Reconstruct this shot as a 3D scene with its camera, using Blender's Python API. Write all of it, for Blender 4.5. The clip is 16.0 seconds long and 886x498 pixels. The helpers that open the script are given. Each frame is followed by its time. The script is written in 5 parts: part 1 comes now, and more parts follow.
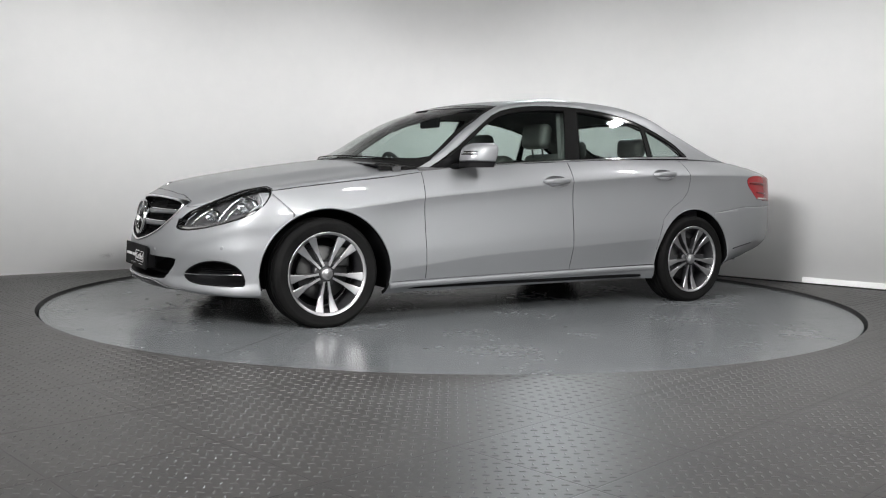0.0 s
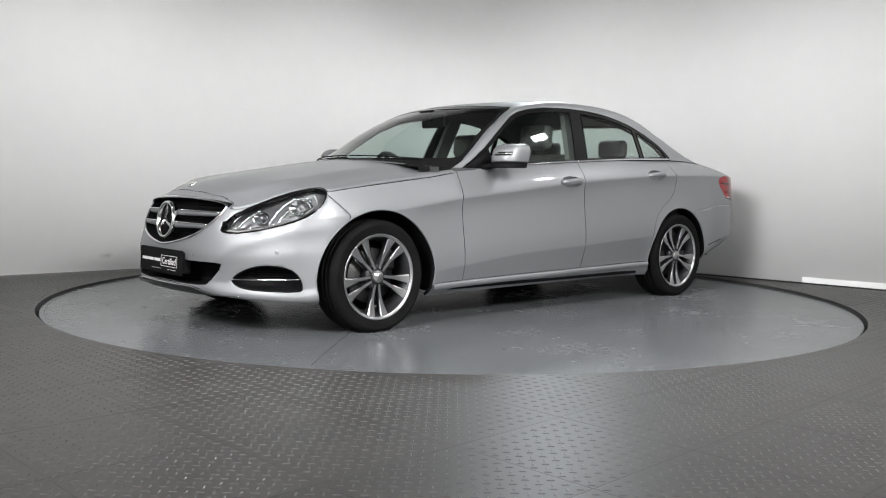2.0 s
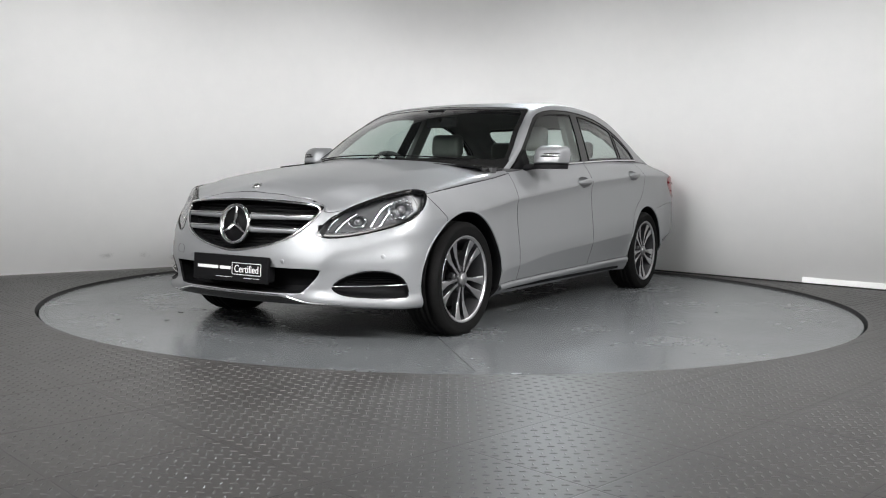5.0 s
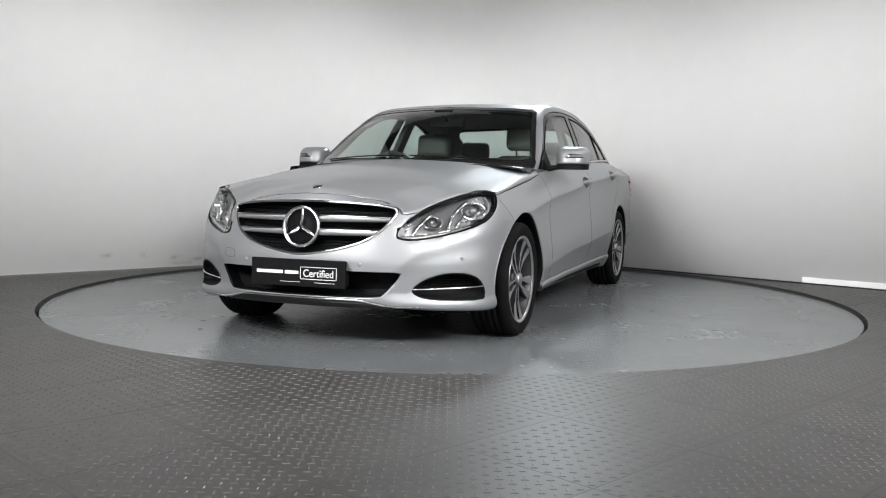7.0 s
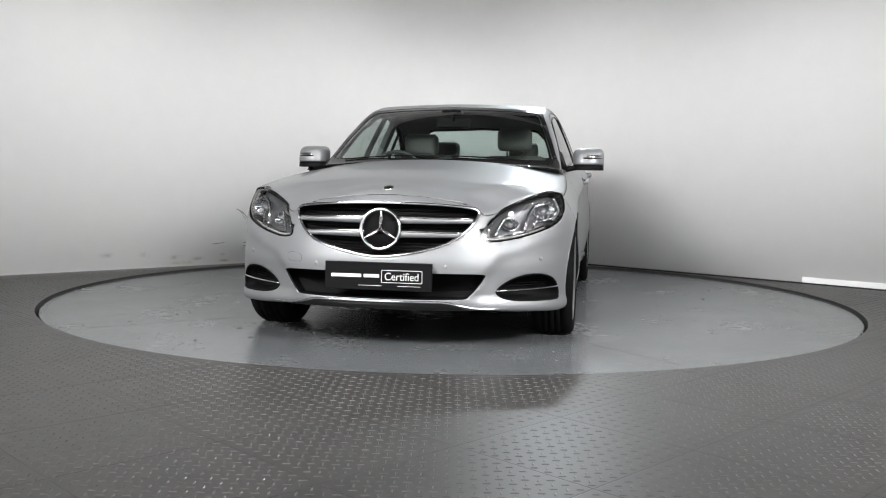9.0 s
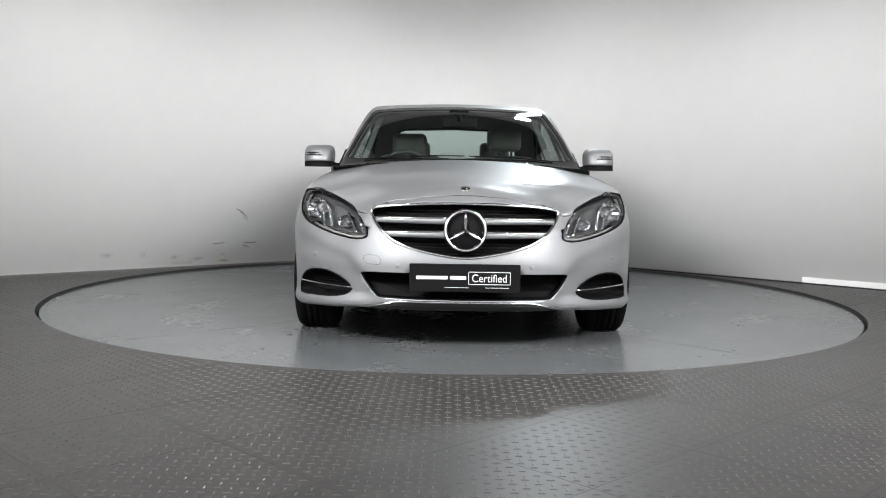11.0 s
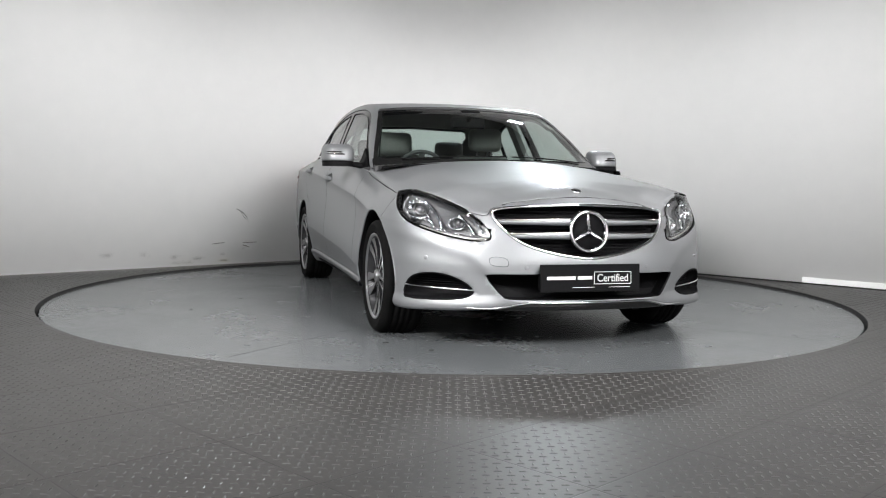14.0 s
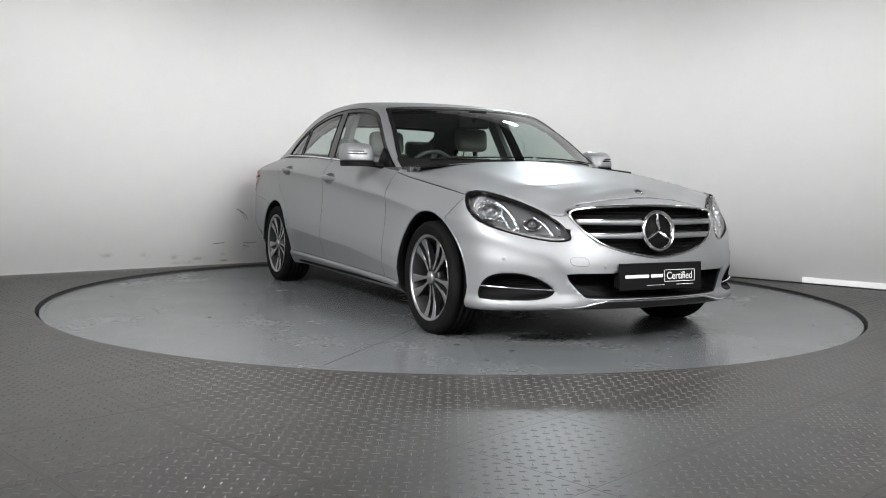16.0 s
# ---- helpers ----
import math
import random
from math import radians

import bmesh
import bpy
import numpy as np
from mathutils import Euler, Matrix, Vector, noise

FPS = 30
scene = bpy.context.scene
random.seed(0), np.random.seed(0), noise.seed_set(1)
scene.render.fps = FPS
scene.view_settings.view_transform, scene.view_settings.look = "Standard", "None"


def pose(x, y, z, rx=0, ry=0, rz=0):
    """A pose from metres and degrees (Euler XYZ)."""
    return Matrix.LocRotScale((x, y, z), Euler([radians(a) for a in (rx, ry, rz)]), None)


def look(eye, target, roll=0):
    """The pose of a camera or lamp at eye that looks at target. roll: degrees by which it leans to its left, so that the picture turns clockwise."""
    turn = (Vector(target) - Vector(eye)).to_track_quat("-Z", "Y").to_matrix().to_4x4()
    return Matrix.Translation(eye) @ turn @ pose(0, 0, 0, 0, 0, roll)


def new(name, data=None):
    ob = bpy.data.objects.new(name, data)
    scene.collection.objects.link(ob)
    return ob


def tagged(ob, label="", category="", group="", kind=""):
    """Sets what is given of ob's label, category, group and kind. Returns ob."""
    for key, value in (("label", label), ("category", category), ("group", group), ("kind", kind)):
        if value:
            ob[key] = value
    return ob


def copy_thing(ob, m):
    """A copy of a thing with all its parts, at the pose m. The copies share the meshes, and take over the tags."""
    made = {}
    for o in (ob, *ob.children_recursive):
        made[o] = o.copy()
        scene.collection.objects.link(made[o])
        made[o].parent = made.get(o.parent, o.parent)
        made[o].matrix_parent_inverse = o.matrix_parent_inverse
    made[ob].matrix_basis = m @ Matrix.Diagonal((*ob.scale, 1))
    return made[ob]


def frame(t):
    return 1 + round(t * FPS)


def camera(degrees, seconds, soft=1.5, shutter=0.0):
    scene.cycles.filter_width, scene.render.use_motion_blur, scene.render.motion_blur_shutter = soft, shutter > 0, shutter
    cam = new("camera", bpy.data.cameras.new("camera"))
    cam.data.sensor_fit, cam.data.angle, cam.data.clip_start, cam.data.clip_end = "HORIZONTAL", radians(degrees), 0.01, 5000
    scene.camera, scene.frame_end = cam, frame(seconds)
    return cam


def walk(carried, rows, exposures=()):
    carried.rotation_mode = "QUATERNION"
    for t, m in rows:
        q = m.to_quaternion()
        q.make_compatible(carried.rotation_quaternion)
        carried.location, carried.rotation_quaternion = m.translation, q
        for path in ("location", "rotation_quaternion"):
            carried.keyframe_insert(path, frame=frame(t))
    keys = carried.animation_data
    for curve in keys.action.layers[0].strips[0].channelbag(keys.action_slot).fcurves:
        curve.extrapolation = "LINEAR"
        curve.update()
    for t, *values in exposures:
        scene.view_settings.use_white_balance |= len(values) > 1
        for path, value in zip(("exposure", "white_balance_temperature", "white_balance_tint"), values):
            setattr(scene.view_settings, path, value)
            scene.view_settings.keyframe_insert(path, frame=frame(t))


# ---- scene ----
cam = camera(52.94, 16.0, soft=1.1)
STAND = pose(0.0, -6.596, 0.832, 85.779, -0.9035, 0.5751)
walk(cam, [(0.0, STAND), (16.0, STAND)])
TURN0, RATE = 211.18, 5.4183          # the platter's heading in degrees, and degrees per second
CAR_X, CAR_Y = -0.037, 0.040          # the car's middle on the platter
PLATTER_R = 2.80
FLOOR_Z = 0.013
PLATTER_Z = -0.007

# ---- light ----
world = bpy.data.worlds.new("world")
scene.world = world
world.use_nodes = True
world.node_tree.nodes["Background"].inputs[0].default_value = (0.75, 0.8, 0.85, 1)
world.node_tree.nodes["Background"].inputs[1].default_value = 0.05
scene.view_settings.exposure = -0.25


def flood_lamp(eye, target, size, watts, spread=150, colour=(1.0, 0.99, 0.985), ratio=0.6):
    data = bpy.data.lights.new("flood_lamp", "AREA")
    data.shape, data.size, data.size_y, data.energy, data.color = "RECTANGLE", size, size * ratio, watts, colour
    data.spread = radians(spread)
    ob = new("flood_lamp", data)
    ob.matrix_basis = look(eye, target)
    return ob


CEILING_Z = 4.0
# small floods high round the platter, seen as highlights on glass, paint and plates
flood_lamp((1.10, 2.60, 3.10), (0.2, -0.8, 0.5), 0.26, 17, 84, (0.86, 0.94, 1.0))
flood_lamp((3.50, -0.20, 3.10), (0.0, 0.2, 0.4), 0.20, 14, 100)
for lx, ly, w in ((-1.9, -2.4, 16), (1.9, -2.4, 16)):
    flood_lamp((lx, ly, 3.8), (lx * 0.6, ly * 0.6, 0.0), 0.28, w, 96)
# two broad panels under the ceiling on the camera's side, each turned to the foot of the opposite wall
for sx, w in ((-1, 215), (1, 212)):
    flood_lamp((3.2 * sx, -6.4, 3.75), (-2.9 * sx, 1.6, -1.6), 2.6, w, 78)
# long faint fill panel added behind the camera, not a known lamp
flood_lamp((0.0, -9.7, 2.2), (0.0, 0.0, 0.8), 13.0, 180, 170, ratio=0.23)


# ceiling spots over the platter, added to lighten the walls, each turned to the foot of one
for sx in (-1, 1):
    for d, w in ((1.5, 11), (4.4, 11)):
        px, py = sx * 0.742 * d, 3.92 - 0.67 * d
        flood_lamp((px - sx * 0.67 * 3.1, py - 0.742 * 3.1, 3.85), (px, py, -0.4), 0.22, w, 72)


# ---- materials ----
def mat(name, colour, rough=0.5, metal=0.0, coat=0.0, spec=0.5):
    m = bpy.data.materials.new(name)
    m.use_nodes = True
    b = m.node_tree.nodes["Principled BSDF"]
    b.inputs["Base Color"].default_value = (*colour, 1)
    b.inputs["Roughness"].default_value = rough
    b.inputs["Metallic"].default_value = metal
    b.inputs["Coat Weight"].default_value = coat
    b.inputs["Coat Roughness"].default_value = 0.03
    b.inputs["Specular IOR Level"].default_value = spec
    return m


def varied(m, scale, low, high, bump=0.0, bump_scale=None, rough=None, detail=4.0):
    """Two scales of noise in colour, and fine relief."""
    t = m.node_tree
    b = t.nodes["Principled BSDF"]
    co = t.nodes.new("ShaderNodeTexCoord")
    n1, n2 = t.nodes.new("ShaderNodeTexNoise"), t.nodes.new("ShaderNodeTexNoise")
    n1.inputs["Scale"].default_value, n2.inputs["Scale"].default_value = scale, scale * 11
    n1.inputs["Detail"].default_value = n2.inputs["Detail"].default_value = detail
    mix = t.nodes.new("ShaderNodeMath")
    mix.operation = "MULTIPLY_ADD"
    mix.inputs[1].default_value = 0.35
    half = t.nodes.new("ShaderNodeMath")
    half.operation = "MULTIPLY"
    half.inputs[1].default_value = 0.65
    ramp = t.nodes.new("ShaderNodeValToRGB")
    ramp.color_ramp.elements[0].position, ramp.color_ramp.elements[1].position = 0.3, 0.7
    ramp.color_ramp.elements[0].color, ramp.color_ramp.elements[1].color = (*low, 1), (*high, 1)
    t.links.new(co.outputs["Object"], n1.inputs["Vector"])
    t.links.new(co.outputs["Object"], n2.inputs["Vector"])
    t.links.new(n1.outputs["Fac"], half.inputs[0])
    t.links.new(n2.outputs["Fac"], mix.inputs[0])
    t.links.new(half.outputs[0], mix.inputs[2])
    t.links.new(mix.outputs[0], ramp.inputs["Fac"])
    t.links.new(ramp.outputs["Color"], b.inputs["Base Color"])
    if rough:
        rr = t.nodes.new("ShaderNodeMapRange")
        rr.inputs["To Min"].default_value, rr.inputs["To Max"].default_value = rough
        t.links.new(mix.outputs[0], rr.inputs["Value"])
        t.links.new(rr.outputs[0], b.inputs["Roughness"])
    if bump:
        n3, bp = t.nodes.new("ShaderNodeTexNoise"), t.nodes.new("ShaderNodeBump")
        n3.inputs["Scale"].default_value = bump_scale or scale * 20
        n3.inputs["Detail"].default_value = 3
        bp.inputs["Strength"].default_value, bp.inputs["Distance"].default_value = bump, 0.002
        t.links.new(co.outputs["Object"], n3.inputs["Vector"])
        t.links.new(n3.outputs["Fac"], bp.inputs["Height"])
        t.links.new(bp.outputs["Normal"], b.inputs["Normal"])
    return m


WALL = varied(mat("white_wall_paint", (0.8, 0.8, 0.79), 0.55), 0.6, (0.82, 0.825, 0.825), (0.87, 0.87, 0.868), 0.15, 60)
CEIL = mat("ceiling_paint", (0.16, 0.16, 0.16), 0.8)
PLATE = varied(mat("grey_floor_plate", (0.2, 0.2, 0.2), 0.35), 1.3, (0.027, 0.026, 0.025), (0.044, 0.042, 0.040), 0.2, 120, (0.34, 0.52))
STUD = varied(mat("worn_stud_metal", (0.3, 0.3, 0.3), 0.4), 3.0, (0.045, 0.045, 0.045), (0.08, 0.08, 0.078), 0, None, (0.3, 0.5))
PLATTER = varied(mat("platter_paint", (0.25, 0.26, 0.26), 0.2), 1.6, (0.085, 0.092, 0.096), (0.125, 0.132, 0.137), 0.02, 80, (0.15, 0.36))
BED = mat("dark_floor_bed", (0.03, 0.03, 0.03), 0.7)
MARK_DARK = mat("dark_mark", (0.03, 0.03, 0.03), 0.6)
SCUFF = mat("scuff_grey", (0.22, 0.22, 0.215), 0.7)


def stain(name, colour, strength):
    """A smudge that thins out to nothing towards its rim."""
    m = mat(name, colour, 0.8)
    t = m.node_tree
    b, out = t.nodes["Principled BSDF"], t.nodes["Material Output"]
    co, mp, gr, no, mul, mix, clear = (t.nodes.new("ShaderNode" + k) for k in ("TexCoord", "Mapping", "TexGradient", "TexNoise", "Math", "MixShader", "BsdfTransparent"))
    mp.inputs["Location"].default_value, mp.inputs["Scale"].default_value = (-1, -1, -1), (2, 2, 2)
    gr.gradient_type = "QUADRATIC_SPHERE"
    no.inputs["Scale"].default_value, no.inputs["Detail"].default_value = 14, 5
    mul.operation = "MULTIPLY"
    amp = t.nodes.new("ShaderNodeMapRange")
    amp.inputs["From Min"].default_value, amp.inputs["From Max"].default_value, amp.inputs["To Max"].default_value = 0.38, 0.7, strength
    t.links.new(co.outputs["Generated"], mp.inputs["Vector"])
    t.links.new(mp.outputs[0], gr.inputs[0])
    t.links.new(co.outputs["Object"], no.inputs["Vector"])
    t.links.new(no.outputs["Fac"], amp.inputs["Value"])
    t.links.new(gr.outputs["Fac"], mul.inputs[0])
    t.links.new(amp.outputs[0], mul.inputs[1])
    t.links.new(mul.outputs[0], mix.inputs[0])
    t.links.new(clear.outputs[0], mix.inputs[1])
    t.links.new(b.outputs[0], mix.inputs[2])
    t.links.new(mix.outputs[0], out.inputs["Surface"])
    return m


GRIME = stain("grime_smudge", (0.32, 0.315, 0.3), 0.4)
YELLOWED = stain("yellowed_smudge", (0.55, 0.5, 0.25), 0.7)
RUBBER = mat("black_rubber", (0.012, 0.012, 0.012), 0.5)
PAINT = mat("silver_paint", (0.205, 0.21, 0.219), 0.46, 0.5, 0.4)
PAINT.node_tree.nodes["Principled BSDF"].inputs["Coat Roughness"].default_value = 0.04


def flakes(m):
    t = m.node_tree
    b = t.nodes["Principled BSDF"]
    co, n, r = t.nodes.new("ShaderNodeTexCoord"), t.nodes.new("ShaderNodeTexNoise"), t.nodes.new("ShaderNodeMapRange")
    n.inputs["Scale"].default_value, n.inputs["Detail"].default_value = 900, 1
    r.inputs["To Min"].default_value, r.inputs["To Max"].default_value = 0.42, 0.54
    t.links.new(co.outputs["Object"], n.inputs["Vector"])
    t.links.new(n.outputs["Fac"], r.inputs["Value"])
    t.links.new(r.outputs[0], b.inputs["Roughness"])


flakes(PAINT)


def pane(name, tint, ior=1.5):
    """Thin tinted glass: clear straight through, glossy by its angle."""
    m = bpy.data.materials.new(name)
    m.use_nodes = True
    t = m.node_tree
    t.nodes.clear()
    out, mix, clear, gloss, lw, pw, sc = (t.nodes.new("ShaderNode" + k) for k in ("OutputMaterial", "MixShader", "BsdfTransparent", "BsdfGlossy", "LayerWeight", "Math", "Math"))
    clear.inputs[0].default_value = (*tint, 1)
    gloss.inputs["Roughness"].default_value = 0.01
    lw.inputs["Blend"].default_value = 0.5
    f0 = ((ior - 1) / (ior + 1)) ** 2 * 1.7
    pw.operation, pw.inputs[1].default_value = "POWER", 4.5
    sc.operation, sc.inputs[1].default_value, sc.inputs[2].default_value = "MULTIPLY_ADD", 1 - f0, f0
    t.links.new(lw.outputs["Facing"], pw.inputs[0])
    t.links.new(pw.outputs[0], sc.inputs[0])
    t.links.new(sc.outputs[0], mix.inputs[0])
    t.links.new(clear.outputs[0], mix.inputs[1])
    t.links.new(gloss.outputs[0], mix.inputs[2])
    t.links.new(mix.outputs[0], out.inputs[0])
    return m


GLASS = pane("window_glass", (0.76, 0.84, 0.81))
LENS = pane("lamp_glass", (0.93, 0.94, 0.95), 1.45)
TYRE = varied(mat("tyre_rubber", (0.02, 0.02, 0.02), 0.75, 0.0, 0.0, 0.04), 8, (0.004, 0.004, 0.004), (0.009, 0.009, 0.009), 0.2, 200)
ALLOY = mat("machined_alloy", (0.44, 0.44, 0.45), 0.34, 1.0)
ALLOY_DARK = mat("grey_alloy_paint", (0.022, 0.022, 0.024), 0.4, 0.4)
STEEL = mat("brake_steel", (0.06, 0.06, 0.06), 0.5, 1.0)
BEZEL = mat("lamp_bezel", (0.24, 0.24, 0.245), 0.3, 0.8)
MIRRORED = mat("reflector", (0.62, 0.63, 0.64), 0.16, 1.0)
LEATHER = varied(mat("grey_leather", (0.3, 0.3, 0.29), 0.5), 4, (0.07, 0.07, 0.067), (0.11, 0.11, 0.105), 0.3, 160)
DARKTRIM = varied(mat("dark_trim", (0.03, 0.03, 0.032), 0.6), 5, (0.022, 0.022, 0.024), (0.042, 0.042, 0.044), 0.3, 220)
LINER = varied(mat("roof_lining", (0.16, 0.16, 0.155), 0.9), 6, (0.13, 0.13, 0.127), (0.18, 0.18, 0.175))
RED = mat("red_lens", (0.20, 0.008, 0.011), 0.12, 0.0, 0.0, 0.4)
RED_DEEP = mat("deep_red_lens", (0.09, 0.004, 0.006), 0.15, 0.0, 0.0, 0.4)
AMBER = mat("clear_bead", (0.42, 0.41, 0.39), 0.1, 0.3)
LETTER = mat("white_lettering", (0.6, 0.6, 0.6), 0.5)
BLACK = mat("black_plastic_and_gap", (0.005, 0.005, 0.0055), 0.6, 0.0, 0.0, 0.06)
GLOSS = mat("gloss_black", (0.008, 0.008, 0.008), 0.08, 0.0, 0.0, 0.3)
CHROME = mat("chrome", (0.8, 0.8, 0.81), 0.08, 1.0)


# ---- mesh helpers ----
def mesh_of(name, bm, material, smooth=True):
    me = bpy.data.meshes.new(name)
    bm.normal_update()
    bm.verts.index_update()
    even = None
    if smooth == "even":
        # normals by face area, so that narrow offcuts along a shut line do not show
        acc = np.zeros((len(bm.verts), 3))
        for f in bm.faces:
            n = np.array(f.normal) * f.calc_area()
            for v in f.verts:
                acc[v.index] += n
        even = acc / np.maximum(np.linalg.norm(acc, axis=1), 1e-12)[:, None]
    bm.to_mesh(me)
    bm.free()
    if smooth:
        me.shade_smooth()
    if even is not None:
        me.normals_split_custom_set_from_vertices(even.tolist())
    me.materials.append(material)
    me.materials.append(BLACK)
    return me


def part(name, bm, material, parent, label="", smooth=True):
    ob = new(name, mesh_of(name, bm, material, smooth))
    ob.parent = parent
    if label:
        ob["label"] = label
    return ob


def from_lists(verts, faces):
    bm = bmesh.new()
    vs = [bm.verts.new(v) for v in verts]
    for f in faces:
        if len(set(f)) > 2:
            try:
                bm.faces.new([vs[i] for i in f])
            except ValueError:
                pass
    return bm


def grid_mesh(pts, close_u=False, close_v=False):
    """A bmesh from a 2D array of points."""
    pts = np.asarray(pts)
    n, m = pts.shape[:2]
    faces = []
    for i in range(n if close_u else n - 1):
        for j in range(m if close_v else m - 1):
            a, b = i, (i + 1) % n
            c, d = j, (j + 1) % m
            faces.append((a * m + c, b * m + c, b * m + d, a * m + d))
    return from_lists(pts.reshape(-1, 3).tolist(), faces)


def box(lo, hi, bevel=0.0, bm=None):
    own = bm or bmesh.new()
    r = bmesh.ops.create_cube(own, size=1.0, matrix=Matrix.LocRotScale(((Vector(lo) + Vector(hi)) / 2), None, Vector(hi) - Vector(lo)))
    if bevel:
        es = list({e for v in r["verts"] for e in v.link_edges})
        bmesh.ops.bevel(own, geom=es, offset=bevel, segments=2, profile=0.6, affect="EDGES")
    return own


def merge(bms):
    out = bmesh.new()
    for b in bms:
        me = bpy.data.meshes.new("tmp")
        b.to_mesh(me)
        b.free()
        out.from_mesh(me)
        bpy.data.meshes.remove(me)
    return out


def mirrored(bm):
    """A copy on the other side of the middle plane."""
    out = bm.copy()
    bmesh.ops.scale(out, vec=(1, -1, 1), verts=out.verts)
    bmesh.ops.reverse_faces(out, faces=out.faces)
    return out


def both(bm, weld=True):
    out = merge([bm.copy(), mirrored(bm)])
    bm.free()
    if weld:
        bmesh.ops.remove_doubles(out, verts=out.verts, dist=0.0004)
    return out


def hermite(xs, ys):
    """A smooth curve through a few values."""
    xs, ys = np.asarray(xs, float), np.asarray(ys, float)
    if xs[0] > xs[-1]:
        xs, ys = xs[::-1], ys[::-1]
    h = np.diff(xs)
    d = np.diff(ys, axis=0) / (h if ys.ndim == 1 else h[:, None])
    m = np.empty_like(ys)
    m[0], m[-1] = d[0], d[-1]
    for i in range(1, len(xs) - 1):
        m[i] = (d[i - 1] * h[i] + d[i] * h[i - 1]) / (h[i] + h[i - 1])

    def at(x):
        x = np.clip(np.asarray(x, float), xs[0], xs[-1])
        i = np.clip(np.searchsorted(xs, x) - 1, 0, len(h) - 1)
        t, hh = (x - xs[i]) / h[i], h[i]
        if ys.ndim > 1:
            t, hh = t[..., None], hh[..., None]
        return ((2 * t ** 3 - 3 * t ** 2 + 1) * ys[i] + (t ** 3 - 2 * t ** 2 + t) * hh * m[i]
                + (3 * t ** 2 - 2 * t ** 3) * ys[i + 1] + (t ** 3 - t ** 2) * hh * m[i + 1])
    return at


def tube(path, radius, sides=8, closed=False, flat=1.0):
    """A round or flattened bar along a path."""
    path = [Vector(p) for p in path]
    rows, n = [], len(path)
    for i, p in enumerate(path):
        a = path[(i - 1) % n] if closed or i else path[0]
        b = path[(i + 1) % n] if closed or i < n - 1 else path[-1]
        t = (b - a).normalized()
        side = t.cross(Vector((0, 0, 1)))
        side = side.normalized() if side.length > 1e-4 else Vector((0, 1, 0))
        up = side.cross(t)
        r = radius(i / max(1, n - 1)) if callable(radius) else radius
        rows.append([p + side * (r * math.cos(k * 2 * math.pi / sides)) + up * (r * flat * math.sin(k * 2 * math.pi / sides)) for k in range(sides)])
    bm = grid_mesh([[tuple(q) for q in r] for r in rows], close_u=closed, close_v=True)
    if not closed:
        for ring in (bm.verts[:sides] if not bm.verts.ensure_lookup_table() else (), ):
            bm.faces.new(list(ring)[::-1])
        bm.faces.new(list(bm.verts)[-sides:])
    bmesh.ops.recalc_face_normals(bm, faces=bm.faces)
    return bm


def lathe(profile, steps=48, axis="y"):
    """Turn a profile of (radius, along) round an axis."""
    rows = []
    for k in range(steps):
        a = 2 * math.pi * k / steps
        rows.append([(r * math.cos(a), h, r * math.sin(a)) if axis == "y" else (r * math.cos(a), r * math.sin(a), h) for r, h in profile])
    bm = grid_mesh(rows, close_u=True)
    bmesh.ops.remove_doubles(bm, verts=bm.verts, dist=1e-5)
    bmesh.ops.recalc_face_normals(bm, faces=bm.faces)
    return bm


def inside(poly, a, b):
    hit, n = False, len(poly)
    for i in range(n):
        (x1, y1), (x2, y2) = poly[i], poly[(i + 1) % n]
        if (y1 > b) != (y2 > b) and a < (x2 - x1) * (b - y1) / (y2 - y1) + x1:
            hit = not hit
    return hit


def rounded(poly, n=4, closed=True):
    """Corner cutting, to round a plain outline."""
    for _ in range(n):
        out, m = [], len(poly)
        for i in range(m if closed else m - 1):
            (x1, y1), (x2, y2) = poly[i], poly[(i + 1) % m]
            out += [(0.75 * x1 + 0.25 * x2, 0.75 * y1 + 0.25 * y2), (0.25 * x1 + 0.75 * x2, 0.25 * y1 + 0.75 * y2)]
        poly = out if closed else [poly[0]] + out + [poly[-1]]
    return poly


SIDE = (Vector((1, 0, 0)), Vector((0, 0, 1)))
FRONT = (Vector((0, 1, 0)), Vector((0, 0, 1)))
PLAN = (Vector((1, 0, 0)), Vector((0, 1, 0)))


